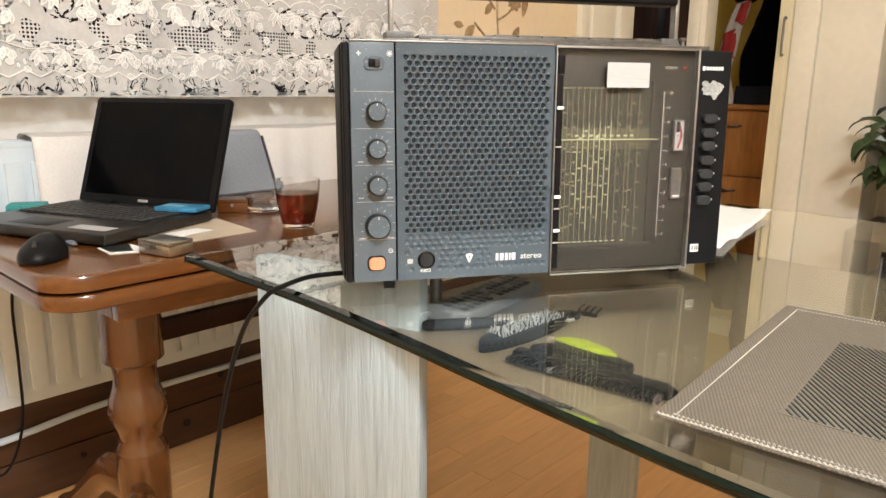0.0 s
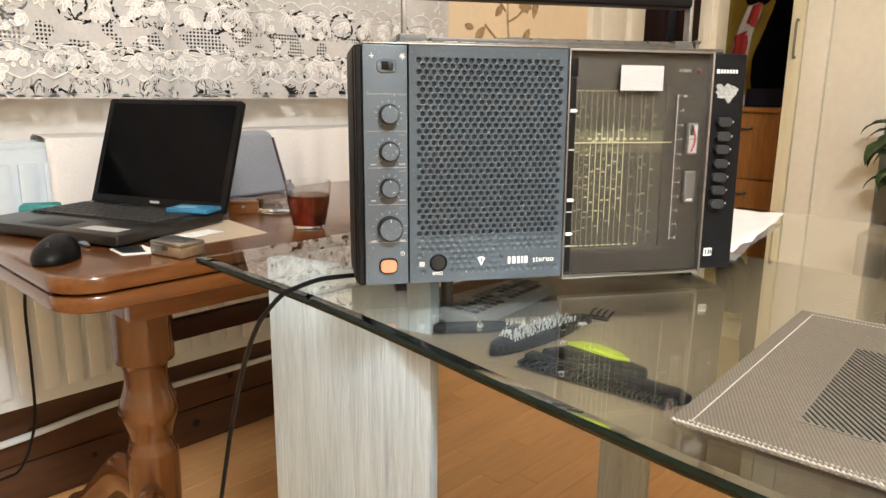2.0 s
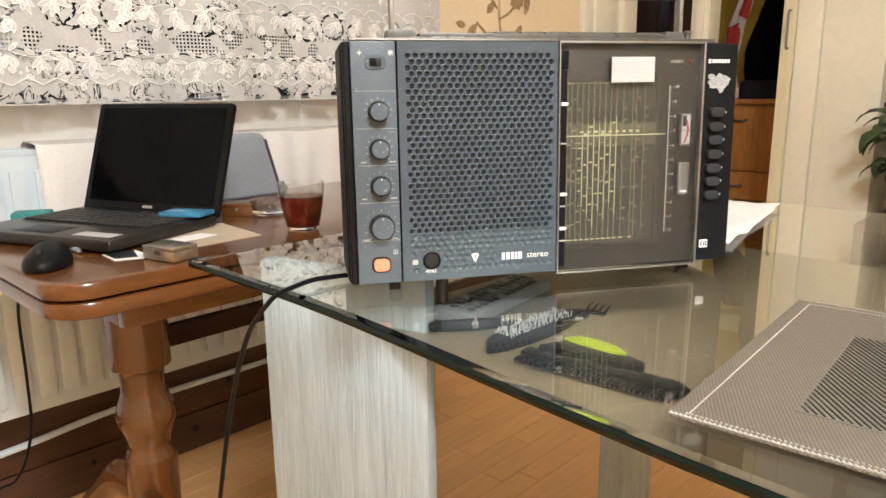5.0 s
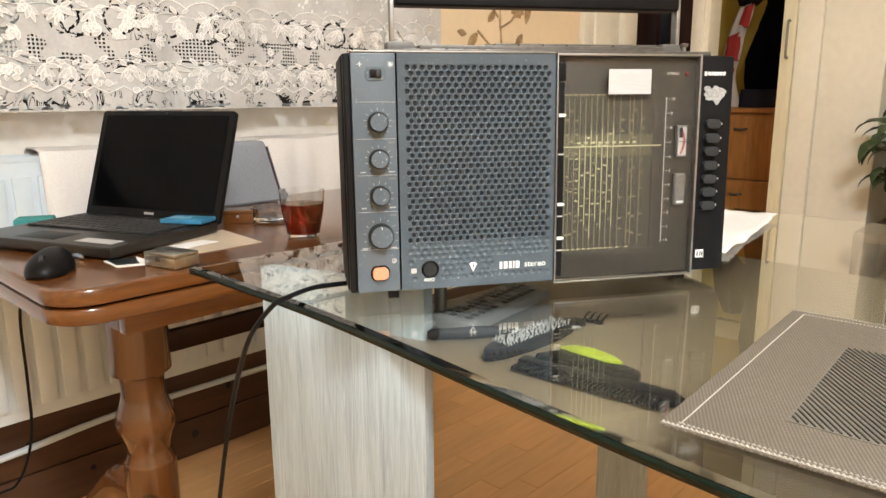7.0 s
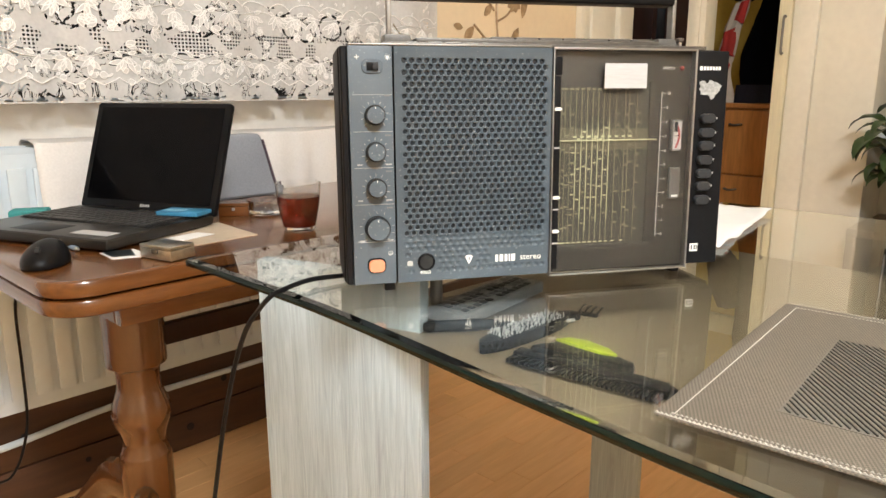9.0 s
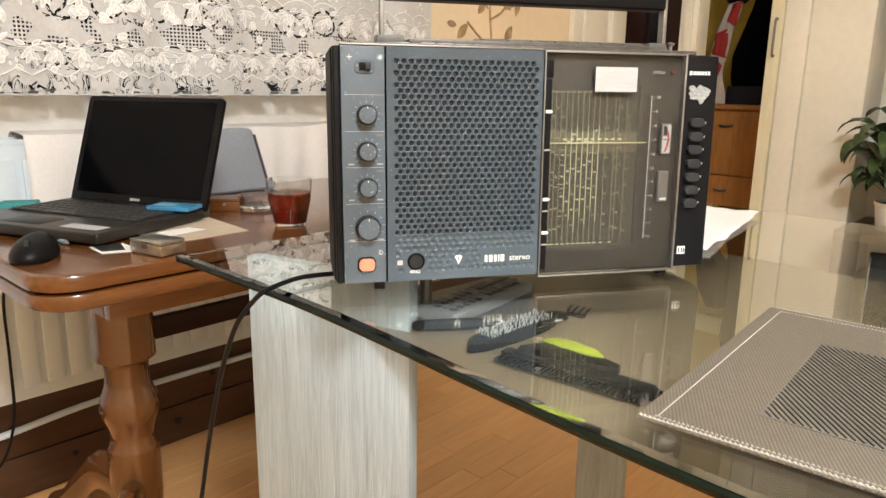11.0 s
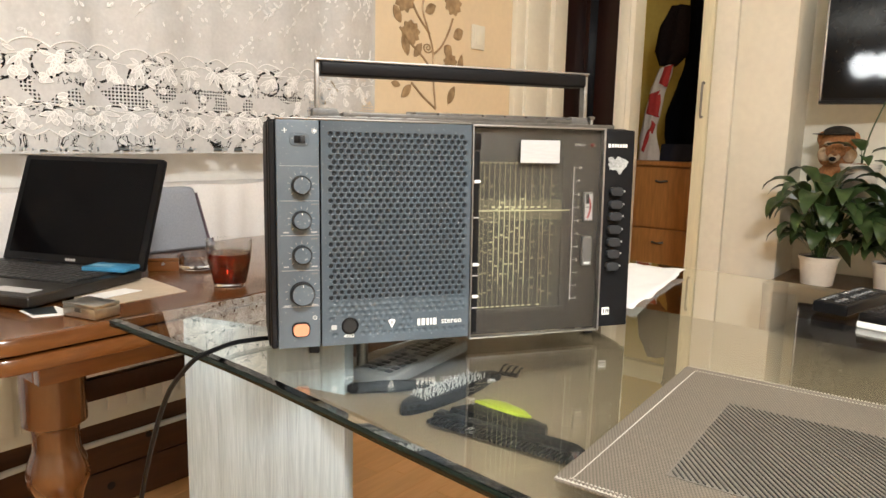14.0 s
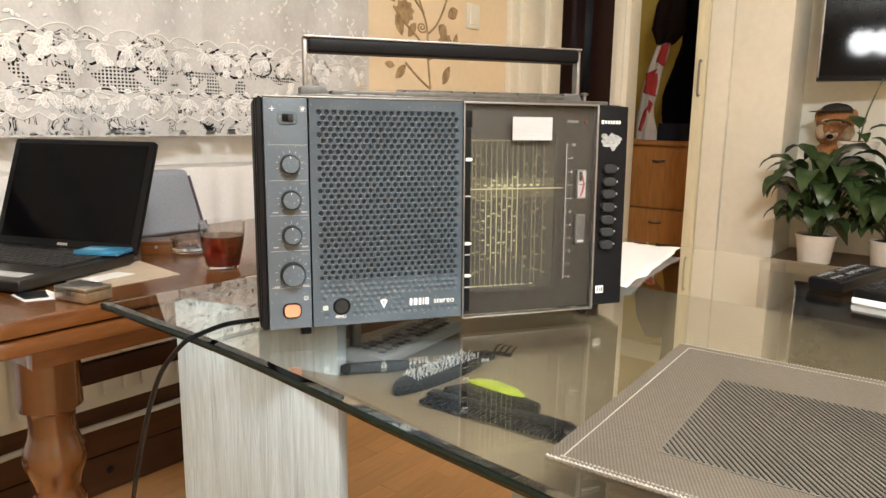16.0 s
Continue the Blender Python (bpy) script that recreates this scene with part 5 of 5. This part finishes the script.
# right-hand button panel
bp = part("button_panel", box(NB(), (0.3880, 0.0, 0.021), (0.4290, 0.012, 0.2615), 0.002), M_CASE, rd)
for i, z in enumerate((0.188, 0.1722, 0.1577, 0.1418, 0.1265, 0.1119, 0.0965)):
    x = 0.4038 - 0.0003 * i
    b = part("push_button", moved(slab(NB(), rounded(-0.0088, -0.0052, 0.0088, 0.0052, 0.005), 0, 0.007, 0.0016, 3), pose(x, 0.0, z, 90, 0, 0)), M_KNOB, rd)
    bars(bp, x + 0.0115, z - 0.001, 2, 0.0012, 0.0022, M_GREYPRINT, 0.0006)
bm = NB()
box(bm, (0.3925, -0.0004, 0.2405), (0.3958, 0.0004, 0.2450))
for i in range(6):
    box(bm, (0.3972 + i * 0.0037, -0.0004, 0.2408), (0.3998 + i * 0.0037, 0.0004, 0.2447))
part("maker_mark", bm, M_WHITE, bp)
bm = NB()
out = [(0.013 * (1 + 0.6 * noise.noise((math.cos(a) * 1.9, math.sin(a) * 1.9, 3))) * math.cos(a), 0.0085 * (1 + 0.8 * noise.noise((math.cos(a) * 2.1, math.sin(a) * 2.1, 7))) * math.sin(a)) for a in [6.283 * i / 40 for i in range(40)]]
slab(bm, out, 0, 0.0005)
moved(bm, pose(0.4060, 0.0, 0.2210, 90, 0, 0))
part("torn_sticker", bm, mat("torn_paper", (0.34, 0.34, 0.325), 0.8, scale=300, vary=0.35), bp, "torn remains of a pale sticker")
bm = NB()
box(bm, (0.3930, -0.0005, 0.0360), (0.4031, 0.0003, 0.0450))
part("badge", bm, M_WHITE, bp)
for x in (0.3945, 0.3982, 0.4008):
    part("badge_bar", box(NB(), (x, -0.0007, 0.0378), (x + 0.0014, -0.0004, 0.0432)), M_BLACK, bp)

# top, handle, aerial, feet
part("top_plate", box(NB(), (0.040, 0.016, 0.2634), (0.410, 0.095, 0.2678), 0.001), M_TOPGREY, rd, "worn grey top plate")
for i in range(7):
    part("top_key", box(NB(), (0.165 + i * 0.028, 0.045, 0.2740), (0.191 + i * 0.028, 0.066, 0.2772), 0.001), M_TOPGREY, rd)
part("top_rail", box(NB(), (0.079, 0.034, 0.2678), (0.361, 0.070, 0.2740), 0.0015), M_TOPGREY, rd, "worn raised rail under the handle")
part("key_rail", box(NB(), (0.16, 0.067, 0.2740), (0.361, 0.069, 0.2785)), M_DULLSTEEL, rd)
bm = NB()
rg = random.Random(3)
for i in range(26):
    x, y = rg.uniform(0.06, 0.16), rg.uniform(0.02, 0.06)
    box(bm, (x, y - 0.03 if y > 0.046 else y - 0.004, 0.2678), (x + rg.uniform(0.004, 0.014), (y - 0.03 if y > 0.046 else y - 0.004) + 0.0025, 0.2686))
part("top_mark", bm, M_GREYPRINT, rd)
for x0, x1 in ((0.046, 0.078), (0.362, 0.388)):
    bm = box(NB(), (x0, 0.038, 0.2662), (x1, 0.062, 0.2775), 0.002)
    for v in bm.verts:
        if v.co.z > 0.272 and ((x0 < 0.1 and v.co.x > 0.06) or (x0 > 0.3 and v.co.x > 0.375)):
            v.co.x -= 0.004
    part("handle_bracket", bm, M_BRACKET, rd)
hd = part("handle", box(NB(), (0.0555, 0.038, 0.3135), (0.3815, 0.062, 0.3285), 0.004, seg=3), M_BLACK, rd, "black grip with metal trim")
part("handle_trim", box(NB(), (0.0510, 0.040, 0.3288), (0.3862, 0.060, 0.3312), 0.0008), M_STEEL, hd)
part("handle_arm", box(NB(), (0.0505, 0.044, 0.270), (0.0550, 0.056, 0.3300), 0.0012), M_STEEL, hd)
part("handle_arm", box(NB(), (0.3818, 0.044, 0.270), (0.3865, 0.056, 0.3300), 0.0012), M_STEEL, hd)
ae = part("aerial", moved(lathe(NB(), [(0.0025, 0), (0.0025, 0.012), (0.0045, 0.013), (0.005, 0.0155), (0.002, 0.0165)], n=16), pose(0.3965, 0.05, 0.2634)), M_STEEL, rd, "folded chrome aerial tip")
for x in (0.044, 0.39):
    for y in (0.030, 0.085):
        part("foot", box(NB(), (x - 0.006, y - 0.006, 0.0082 if y > 0.05 else 0.0066), (x + 0.006, y + 0.006, 0.019), 0.0015), M_BLACK, rd)

# power cord over the table edge
pts = smooth([(0.10, 0.915, 0.757), (0.069, 0.90, 0.756), (0.046, 0.885, 0.757), (0.025, 0.865, 0.758), (0.005, 0.822, 0.758), (-0.004, 0.815, 0.753), (-0.021, 0.825, 0.734), (-0.039, 0.84, 0.709),
              (-0.061, 0.865, 0.664), (-0.08, 0.885, 0.612), (-0.092, 0.895, 0.571), (-0.106, 0.91, 0.521), (-0.13, 0.93, 0.42), (-0.17, 0.96, 0.25), (-0.2, 1.0, 0.09), (-0.26, 1.06, 0.012), (-0.4, 1.2, 0.006)], 8)
tagged(part("power_cord", tube(NB(), pts, 0.0029, 8), M_BLACK, None), "black power cord hanging over the glass table edge", "cable")

# ---- wooden table ----
WT = pose(-0.3333, 0.9604, 0, 0, 0, 48.5)
bt = thing("wooden_table", WT, "brown varnished wooden table with turned pedestal legs", "table")
part("tabletop", slab(NB(), rounded(0, 0, 1.0, 0.60, 0.065, 8), 0.694, 0.72, 0.011, 4), M_BROWN, bt)
part("leaf_board", slab(NB(), rounded(0.002, 0.003, 0.998, 0.597, 0.065, 8), 0.666, 0.692, 0.011, 4), M_BROWN, bt, "second board under the top")
part("apron", box(NB(), (0.114, 0.072, 0.62), (0.86, 0.095, 0.665), 0.003), M_BROWN, bt)
part("apron", box(NB(), (0.114, 0.50, 0.62), (0.86, 0.523, 0.665), 0.003), M_BROWN, bt)
part("apron", box(NB(), (0.114, 0.096, 0.62), (0.137, 0.499, 0.665), 0.003), M_BROWN, bt)
part("stretcher", box(NB(), (0.292, 0.330, 0.476), (0.687, 0.350, 0.520), 0.003), M_DARKDOOR, bt, "dark rail between the pedestals")
LEG = [(0.030, 0.10), (0.046, 0.13), (0.049, 0.19), (0.049, 0.258), (0.046, 0.272), (0.041, 0.288), (0.0405, 0.298), (0.045, 0.316), (0.052, 0.334), (0.0555, 0.350),
       (0.053, 0.370), (0.046, 0.390), (0.0415, 0.406), (0.0405, 0.430), (0.043, 0.448), (0.054, 0.462), (0.0565, 0.474), (0.0565, 0.665)]
for cx, feet in ((0.239, (102, -123, 64)), (0.74, (50, 90, -110))):
    part("pedestal", lathe(NB(), [(p.x, p.z) for p in smooth([(r, 0, z) for r, z in LEG], 4)], (cx, 0.340, 0), 40), M_TURNED, bt)
    for a in feet:
        bm = NB()
        prof = smooth([(0.03, 0, 0.165), (0.12, 0, 0.175), (0.19, 0, 0.12), (0.26, 0, 0.055), (0.31, 0, 0.032)], 4)
        rings = []
        for i, p in enumerate(prof):
            t = i / (len(prof) - 1)
            h, w = 0.05 - 0.022 * t, 0.026 - 0.004 * t
            rings.append([bm.verts.new((p.x, w * math.cos(q), p.z + h * math.sin(q))) for q in [6.283 * j / 12 for j in range(12)]])
        for A, B in zip(rings, rings[1:]):
            for j in range(12):
                bm.faces.new((A[j], A[(j + 1) % 12], B[(j + 1) % 12], B[j]))
        bm.faces.new(rings[0]); bm.faces.new(rings[-1][::-1])
        for v in bm.verts:
            v.co.z = max(v.co.z, 0.0)
        moved(bm, pose(cx, 0.340, 0, 0, 0, a))
        part("foot", bm, M_TURNED, bt)

# cushion propped on the back of the table
cu = thing("seat_cushion", ROOM @ pose(0.0, -0.27, 0.7205), "blue-grey fabric cushion propped at the table back", "cushion")
bm = box(NB(), (0, -0.018, 0), (0.205, 0.022, 0.150), 0.014, seg=3)
for v in bm.verts:
    v.co.y += v.co.z * 0.10
    if v.co.x > 0.12:
        v.co.x -= max(0, v.co.z) * 0.22
part("cover", bm, M_BLUEGREY, cu)
part("piping", tube(NB(), [(0.203 - 0.22 * z, -0.018 + 0.10 * z, z) for z in (0.01, 0.05, 0.09, 0.135)], 0.003, 6), mat("purple_piping", (0.10, 0.07, 0.09), 0.9, scale=300), cu, "dark purple piping")

# laptop
LP = pose(-0.670, 1.270, 0.72, 0, 0, -20)
lp = thing("laptop", LP, "black laptop with its lid open on the wooden table", "laptop")
M_LAPTOP = mat("laptop_plastic", (0.016, 0.014, 0.012), 0.32, scale=300, vary=0.2, spec=0.4)
LW, LD = 0.338, 0.252
bs = part("base", box(NB(), (0, 0, 0.004), (LW, LD, 0.022), 0.005, seg=3), M_LAPTOP, lp)
part("keyboard_well", box(NB(), (0.02, 0.10, 0.0215), (LW - 0.02, LD - 0.028, 0.0228), 0.0004), M_MATTEBLACK, bs)
M_KEY = mat("key_plastic", (0.02, 0.02, 0.021), 0.5, vary=0.1)
for r in range(6):
    for c in range(17):
        x, y = 0.023 + c * 0.0173, 0.103 + r * 0.0195
        if r == 0 and 4 <= c <= 8:
            if c == 4:
                part("key", box(NB(), (x, y, 0.0228), (x + 0.084, y + 0.0165, 0.0258), 0.0012, seg=1), M_KEY, bs)
            continue
        part("key", box(NB(), (x, y, 0.0228), (x + 0.0149, y + 0.0165, 0.0258), 0.0012, seg=1), M_KEY, bs)
part("touchpad", box(NB(), (0.10, 0.02, 0.0216), (0.19, 0.075, 0.0224), 0.0003), M_BLACK, bs)
part("paper_label", box(NB(), (0.235, 0.022, 0.0222), (0.315, 0.05, 0.0228)), M_STICKER, bs, "pale paper label on the palm rest")
M_LED = glow("blue_led", (0.15, 0.35, 1.0), 3.0)
for x in (0.045, 0.06):
    part("status_light", box(NB(), (x, -0.0008, 0.012), (x + 0.004, 0.002, 0.0145)), M_LED, bs)
lid = NB()
slab(lid, rounded(0, 0, LW, 0.222, 0.007, 5), 0, 0.010, 0.002, 2, pose(0, 0.006, 0, 90, 0, 0))
ld_ = part("lid", lid, M_BLACK, lp, m=pose(0, LD + 0.004, 0.016, -20, 0, 0))
part("screen", box(NB(), (0.014, -0.0052, 0.02), (LW - 0.014, -0.0038, 0.212)), M_LAPSCREEN, ld_)
part("webcam", cyl(NB(), (LW / 2, -0.0035, 0.217), (LW / 2, -0.005, 0.217), 0.0022, n=12), M_KNOB, ld_)
bars(ld_, LW / 2 - 0.014, 0.009, 4, 0.005, 0.005, M_GREYPRINT, 0.0012, y=-0.0043)
for x in (0.05, LW - 0.09):
    part("hinge", cyl(NB(), (x, LD + 0.002, 0.018), (x + 0.04, LD + 0.002, 0.018), 0.007, n=14), M_BLACK, lp)
for x in (0.02, LW - 0.02):
    for y in (0.02, LD - 0.02):
        part("rubber_foot", cyl(NB(), (x, y, 0), (x, y, 0.005), 0.007, n=12), M_MATTEBLACK, lp)
bx = thing("blue_packet", LP @ pose(0.262, 0.185, 0.0262, 0, 0, 8), "bright blue packet lying on the laptop keyboard", "packet")
part("sleeve", box(NB(), (0, 0, 0), (0.085, 0.05, 0.008), 0.002), M_BLUE, bx)
part("print_band", box(NB(), (0.01, 0.012, 0.008), (0.05, 0.03, 0.0086)), mat("pale_blue", (0.25, 0.5, 0.65), 0.4), bx)

# papers and small things on the wooden table
bm = slab(NB(), [(-0.300, 1.190), (-0.243, 1.208), (-0.159, 1.305), (-0.269, 1.421), (-0.36, 1.32)], 0.7203, 0.7216)
tagged(part("card_sheet", bm, M_CARD, None), "beige card sheet under the laptop corner", "card")
bm = slab(NB(), [(-0.300, 1.225), (-0.280, 1.229), (-0.235, 1.302), (-0.270, 1.316), (-0.315, 1.25)], 0.7220, 0.7230)
tagged(part("note_paper", bm, M_PAPER, None), "white note paper on the beige card", "paper")
bm = slab(NB(), [(-0.368, 1.158), (-0.327, 1.117), (-0.290, 1.134), (-0.300, 1.165), (-0.33, 1.19)], 0.7203, 0.7211)
tagged(part("paper_sheet", bm, M_PAPER, None), "white paper sheet under the laptop edge", "paper")
bm = slab(NB(), [(-0.365, 1.160), (-0.332, 1.128), (-0.303, 1.142), (-0.33, 1.185)], 0.7213, 0.7218)
tagged(part("photo_print", bm, mat("dark_print", (0.02, 0.028, 0.032), 0.3, scale=40, vary=0.4), None), "dark glossy photo print on white paper", "photo")
pn = thing("pen", pose(-0.452, 1.207, 0.7245, 0, 0, -40.9), "pale blue-grey pen lying beside the computer mouse", "pen")
part("barrel", cyl(NB(), (0, 0, 0), (0.055, 0, 0), 0.0042, n=12, w=0.001), mat("blue_grey_plastic", (0.20, 0.27, 0.36), 0.4), pn)
part("tip", cyl(NB(), (0.055, 0, 0), (0.066, 0, 0), 0.0036, 0.001, n=12), M_TIN, pn)
tn = thing("metal_tin", pose(-0.279, 1.150, 0.7205, 0, 0, -28) @ Matrix.Scale(0.71, 4), "small brushed metal tin on the wooden table", "tin")
part("body", box(NB(), (0, -0.032, 0.0015), (0.098, 0.032, 0.024), 0.003), M_TIN, tn)
part("lid", moved(box(NB(), (0.0, -0.032, 0.0245), (0.098, 0.032, 0.0315), 0.002), pose(0, 0, 0, 0, 0, 0)), M_TIN, tn)
part("latch", box(NB(), (0.040, -0.0345, 0.014), (0.058, -0.0318, 0.023), 0.0008), M_DULLSTEEL, tn)
ms = thing("computer_mouse", pose(-0.412, 1.092, 0.72, 0, 0, 104), "black computer mouse on the wooden table", "mouse")
bm = NB()
bmesh.ops.create_uvsphere(bm, u_segments=32, v_segments=20, radius=1)
for v in bm.verts:
    x, y, z = v.co
    v.co = (x * 0.054, y * 0.031 * (1 - 0.12 * x), max(-0.12, z) * (0.030 + 0.005 * x) + 0.005)
part("shell", bm, M_BLACK, ms)
part("wheel", cyl(NB(), (-0.032, -0.003, 0.026), (-0.032, 0.003, 0.026), 0.006, n=16), M_KNOB, ms)
# glass of tea
mg = thing("tea_glass", pose(-0.096, 1.357, 0.72) @ Matrix.Diagonal((0.88, 0.88, 0.95, 1)), "glass mug nearly full of dark red tea", "mug")
bm = NB()
n = 40
PROFILE = [(0.029, 0.0), (0.0315, 0.002), (0.036, 0.02), (0.0425, 0.05), (0.0458, 0.075), (0.0466, 0.092),
           (0.0446, 0.092), (0.0438, 0.075), (0.0405, 0.05), (0.034, 0.02), (0.0290, 0.009), (0.001, 0.008)]
lathe(bm, PROFILE, n=n)
ob = part("mug_wall", bm, M_CLEAR, mg); ob.visible_shadow = False
bm = NB(); lathe(bm, [(0.0292, 0.0088), (0.0342, 0.020), (0.0407, 0.05), (0.0428, 0.0665), (0.001, 0.0665)], n=n)
ob = part("tea", bm, M_TEA, mg, "dark red tea"); ob.visible_shadow = False
# ashtray and small wooden box
at = thing("glass_ashtray", pose(-0.205, 1.535, 0.72), "round clear glass ashtray on the wooden table", "ashtray")
bm = lathe(NB(), [(0.034, 0.0), (0.038, 0.004), (0.041, 0.026), (0.0405, 0.030), (0.036, 0.030), (0.033, 0.010), (0.001, 0.008)], n=32)
ob = part("dish", bm, M_CLEAR, at); ob.visible_shadow = False
wb = thing("wooden_box", pose(-0.292, 1.49, 0.72, 0, 0, 10), "small reddish wooden box on the table", "box")
part("box_body", box(NB(), (0, 0, 0), (0.06, 0.05, 0.020), 0.002), M_BROWN, wb)
part("box_lid", box(NB(), (-0.001, -0.001, 0.0203), (0.061, 0.051, 0.027), 0.002), M_BROWN, wb)
part("clasp", cyl(NB(), (0.03, -0.004, 0.015), (0.03, 0.0005, 0.015), 0.003, n=10), M_STEEL, wb)
bm = box(NB(), (0, 0, 0), (0.07, 0.045, 0.018), 0.006, seg=3)
tagged(part("teal_cloth", bm, mat("teal_fabric", (0.05, 0.30, 0.30), 0.9, scale=200, vary=0.15, bump=0.3), None, m=pose(-0.695, 1.44, 0.7203, 0, 0, 20)), "small folded teal cloth on the wooden table", "cloth")
# cables by the laptop
pts = smooth([(-0.56, 1.36, 0.728), (-0.60, 1.43, 0.728), (-0.62, 1.50, 0.724), (-0.55, 1.56, 0.724), (-0.53, 1.63, 0.724)], 6)
tagged(part("laptop_cable", tube(NB(), pts, 0.003, 6), M_BLACK, None), "short black cable beside the laptop", "cable")
q = [Vector((-0.035, 0, 0)) + ROOM @ Vector(p) for p in ((-0.40, -0.46, 0.66), (-0.409, -0.45, 0.596), (-0.411, -0.45, 0.485), (-0.417, -0.45, 0.377), (-0.448, -0.45, 0.299), (-0.50, -0.45, 0.285), (-0.7, -0.42, 0.2), (-0.9, -0.4, 0.008), (-1.2, -0.4, 0.006))]
tagged(part("mouse_cable", tube(NB(), smooth(q, 6), 0.0026, 6), M_BLACK, None), "thin black cable hanging below the wooden table", "cable")

# ceiling lamp with three bulbs that lights the room
mid = BULBS[1]
cl = thing("ceiling_lamp", pose(mid[0], mid[1], 2.5, 0, 0, -30.2), "steel ceiling lamp with three bright bulbs", "lamp")
part("canopy", lathe(NB(), [(0.05, -0.03), (0.055, -0.01), (0.055, -0.001)], n=24), M_STEEL, cl)
part("rod", cyl(NB(), (0, 0, -0.03), (0, 0, -0.258), 0.006, n=10), M_STEEL, cl)
part("bar", box(NB(), (-0.21, -0.015, -0.275), (0.21, 0.015, -0.258), 0.004), M_STEEL, cl)
for k in (-0.169, 0.0, 0.169):
    part("socket", lathe(NB(), [(0.03, -0.298), (0.034, -0.29), (0.02, -0.276)], (k, 0, 0), 20), M_STEEL, cl)

# ---- floor planks ----
rg = random.Random(9)
PLANK = []
for ln in (0.40, 0.52, 0.64):
    bm = box(NB(), (0, 0, -0.0035), (ln - 0.0012, 0.0658, 0.0), 0.0006, seg=1)
    me = bpy.data.meshes.new("plank")
    bm.to_mesh(me); bm.free()
    me.materials.append(M_FLOOR)
    PLANK.append((ln, me))
for r in range(36):
    x = -1.3 - rg.uniform(0, 0.5)
    while x < 1.9:
        ln, me = rg.choice(PLANK)
        o = new("plank", me)
        o.parent = floor
        o.matrix_basis = pose(x, -0.09 - r * 0.0666 + 0.0, 0)
        x += ln
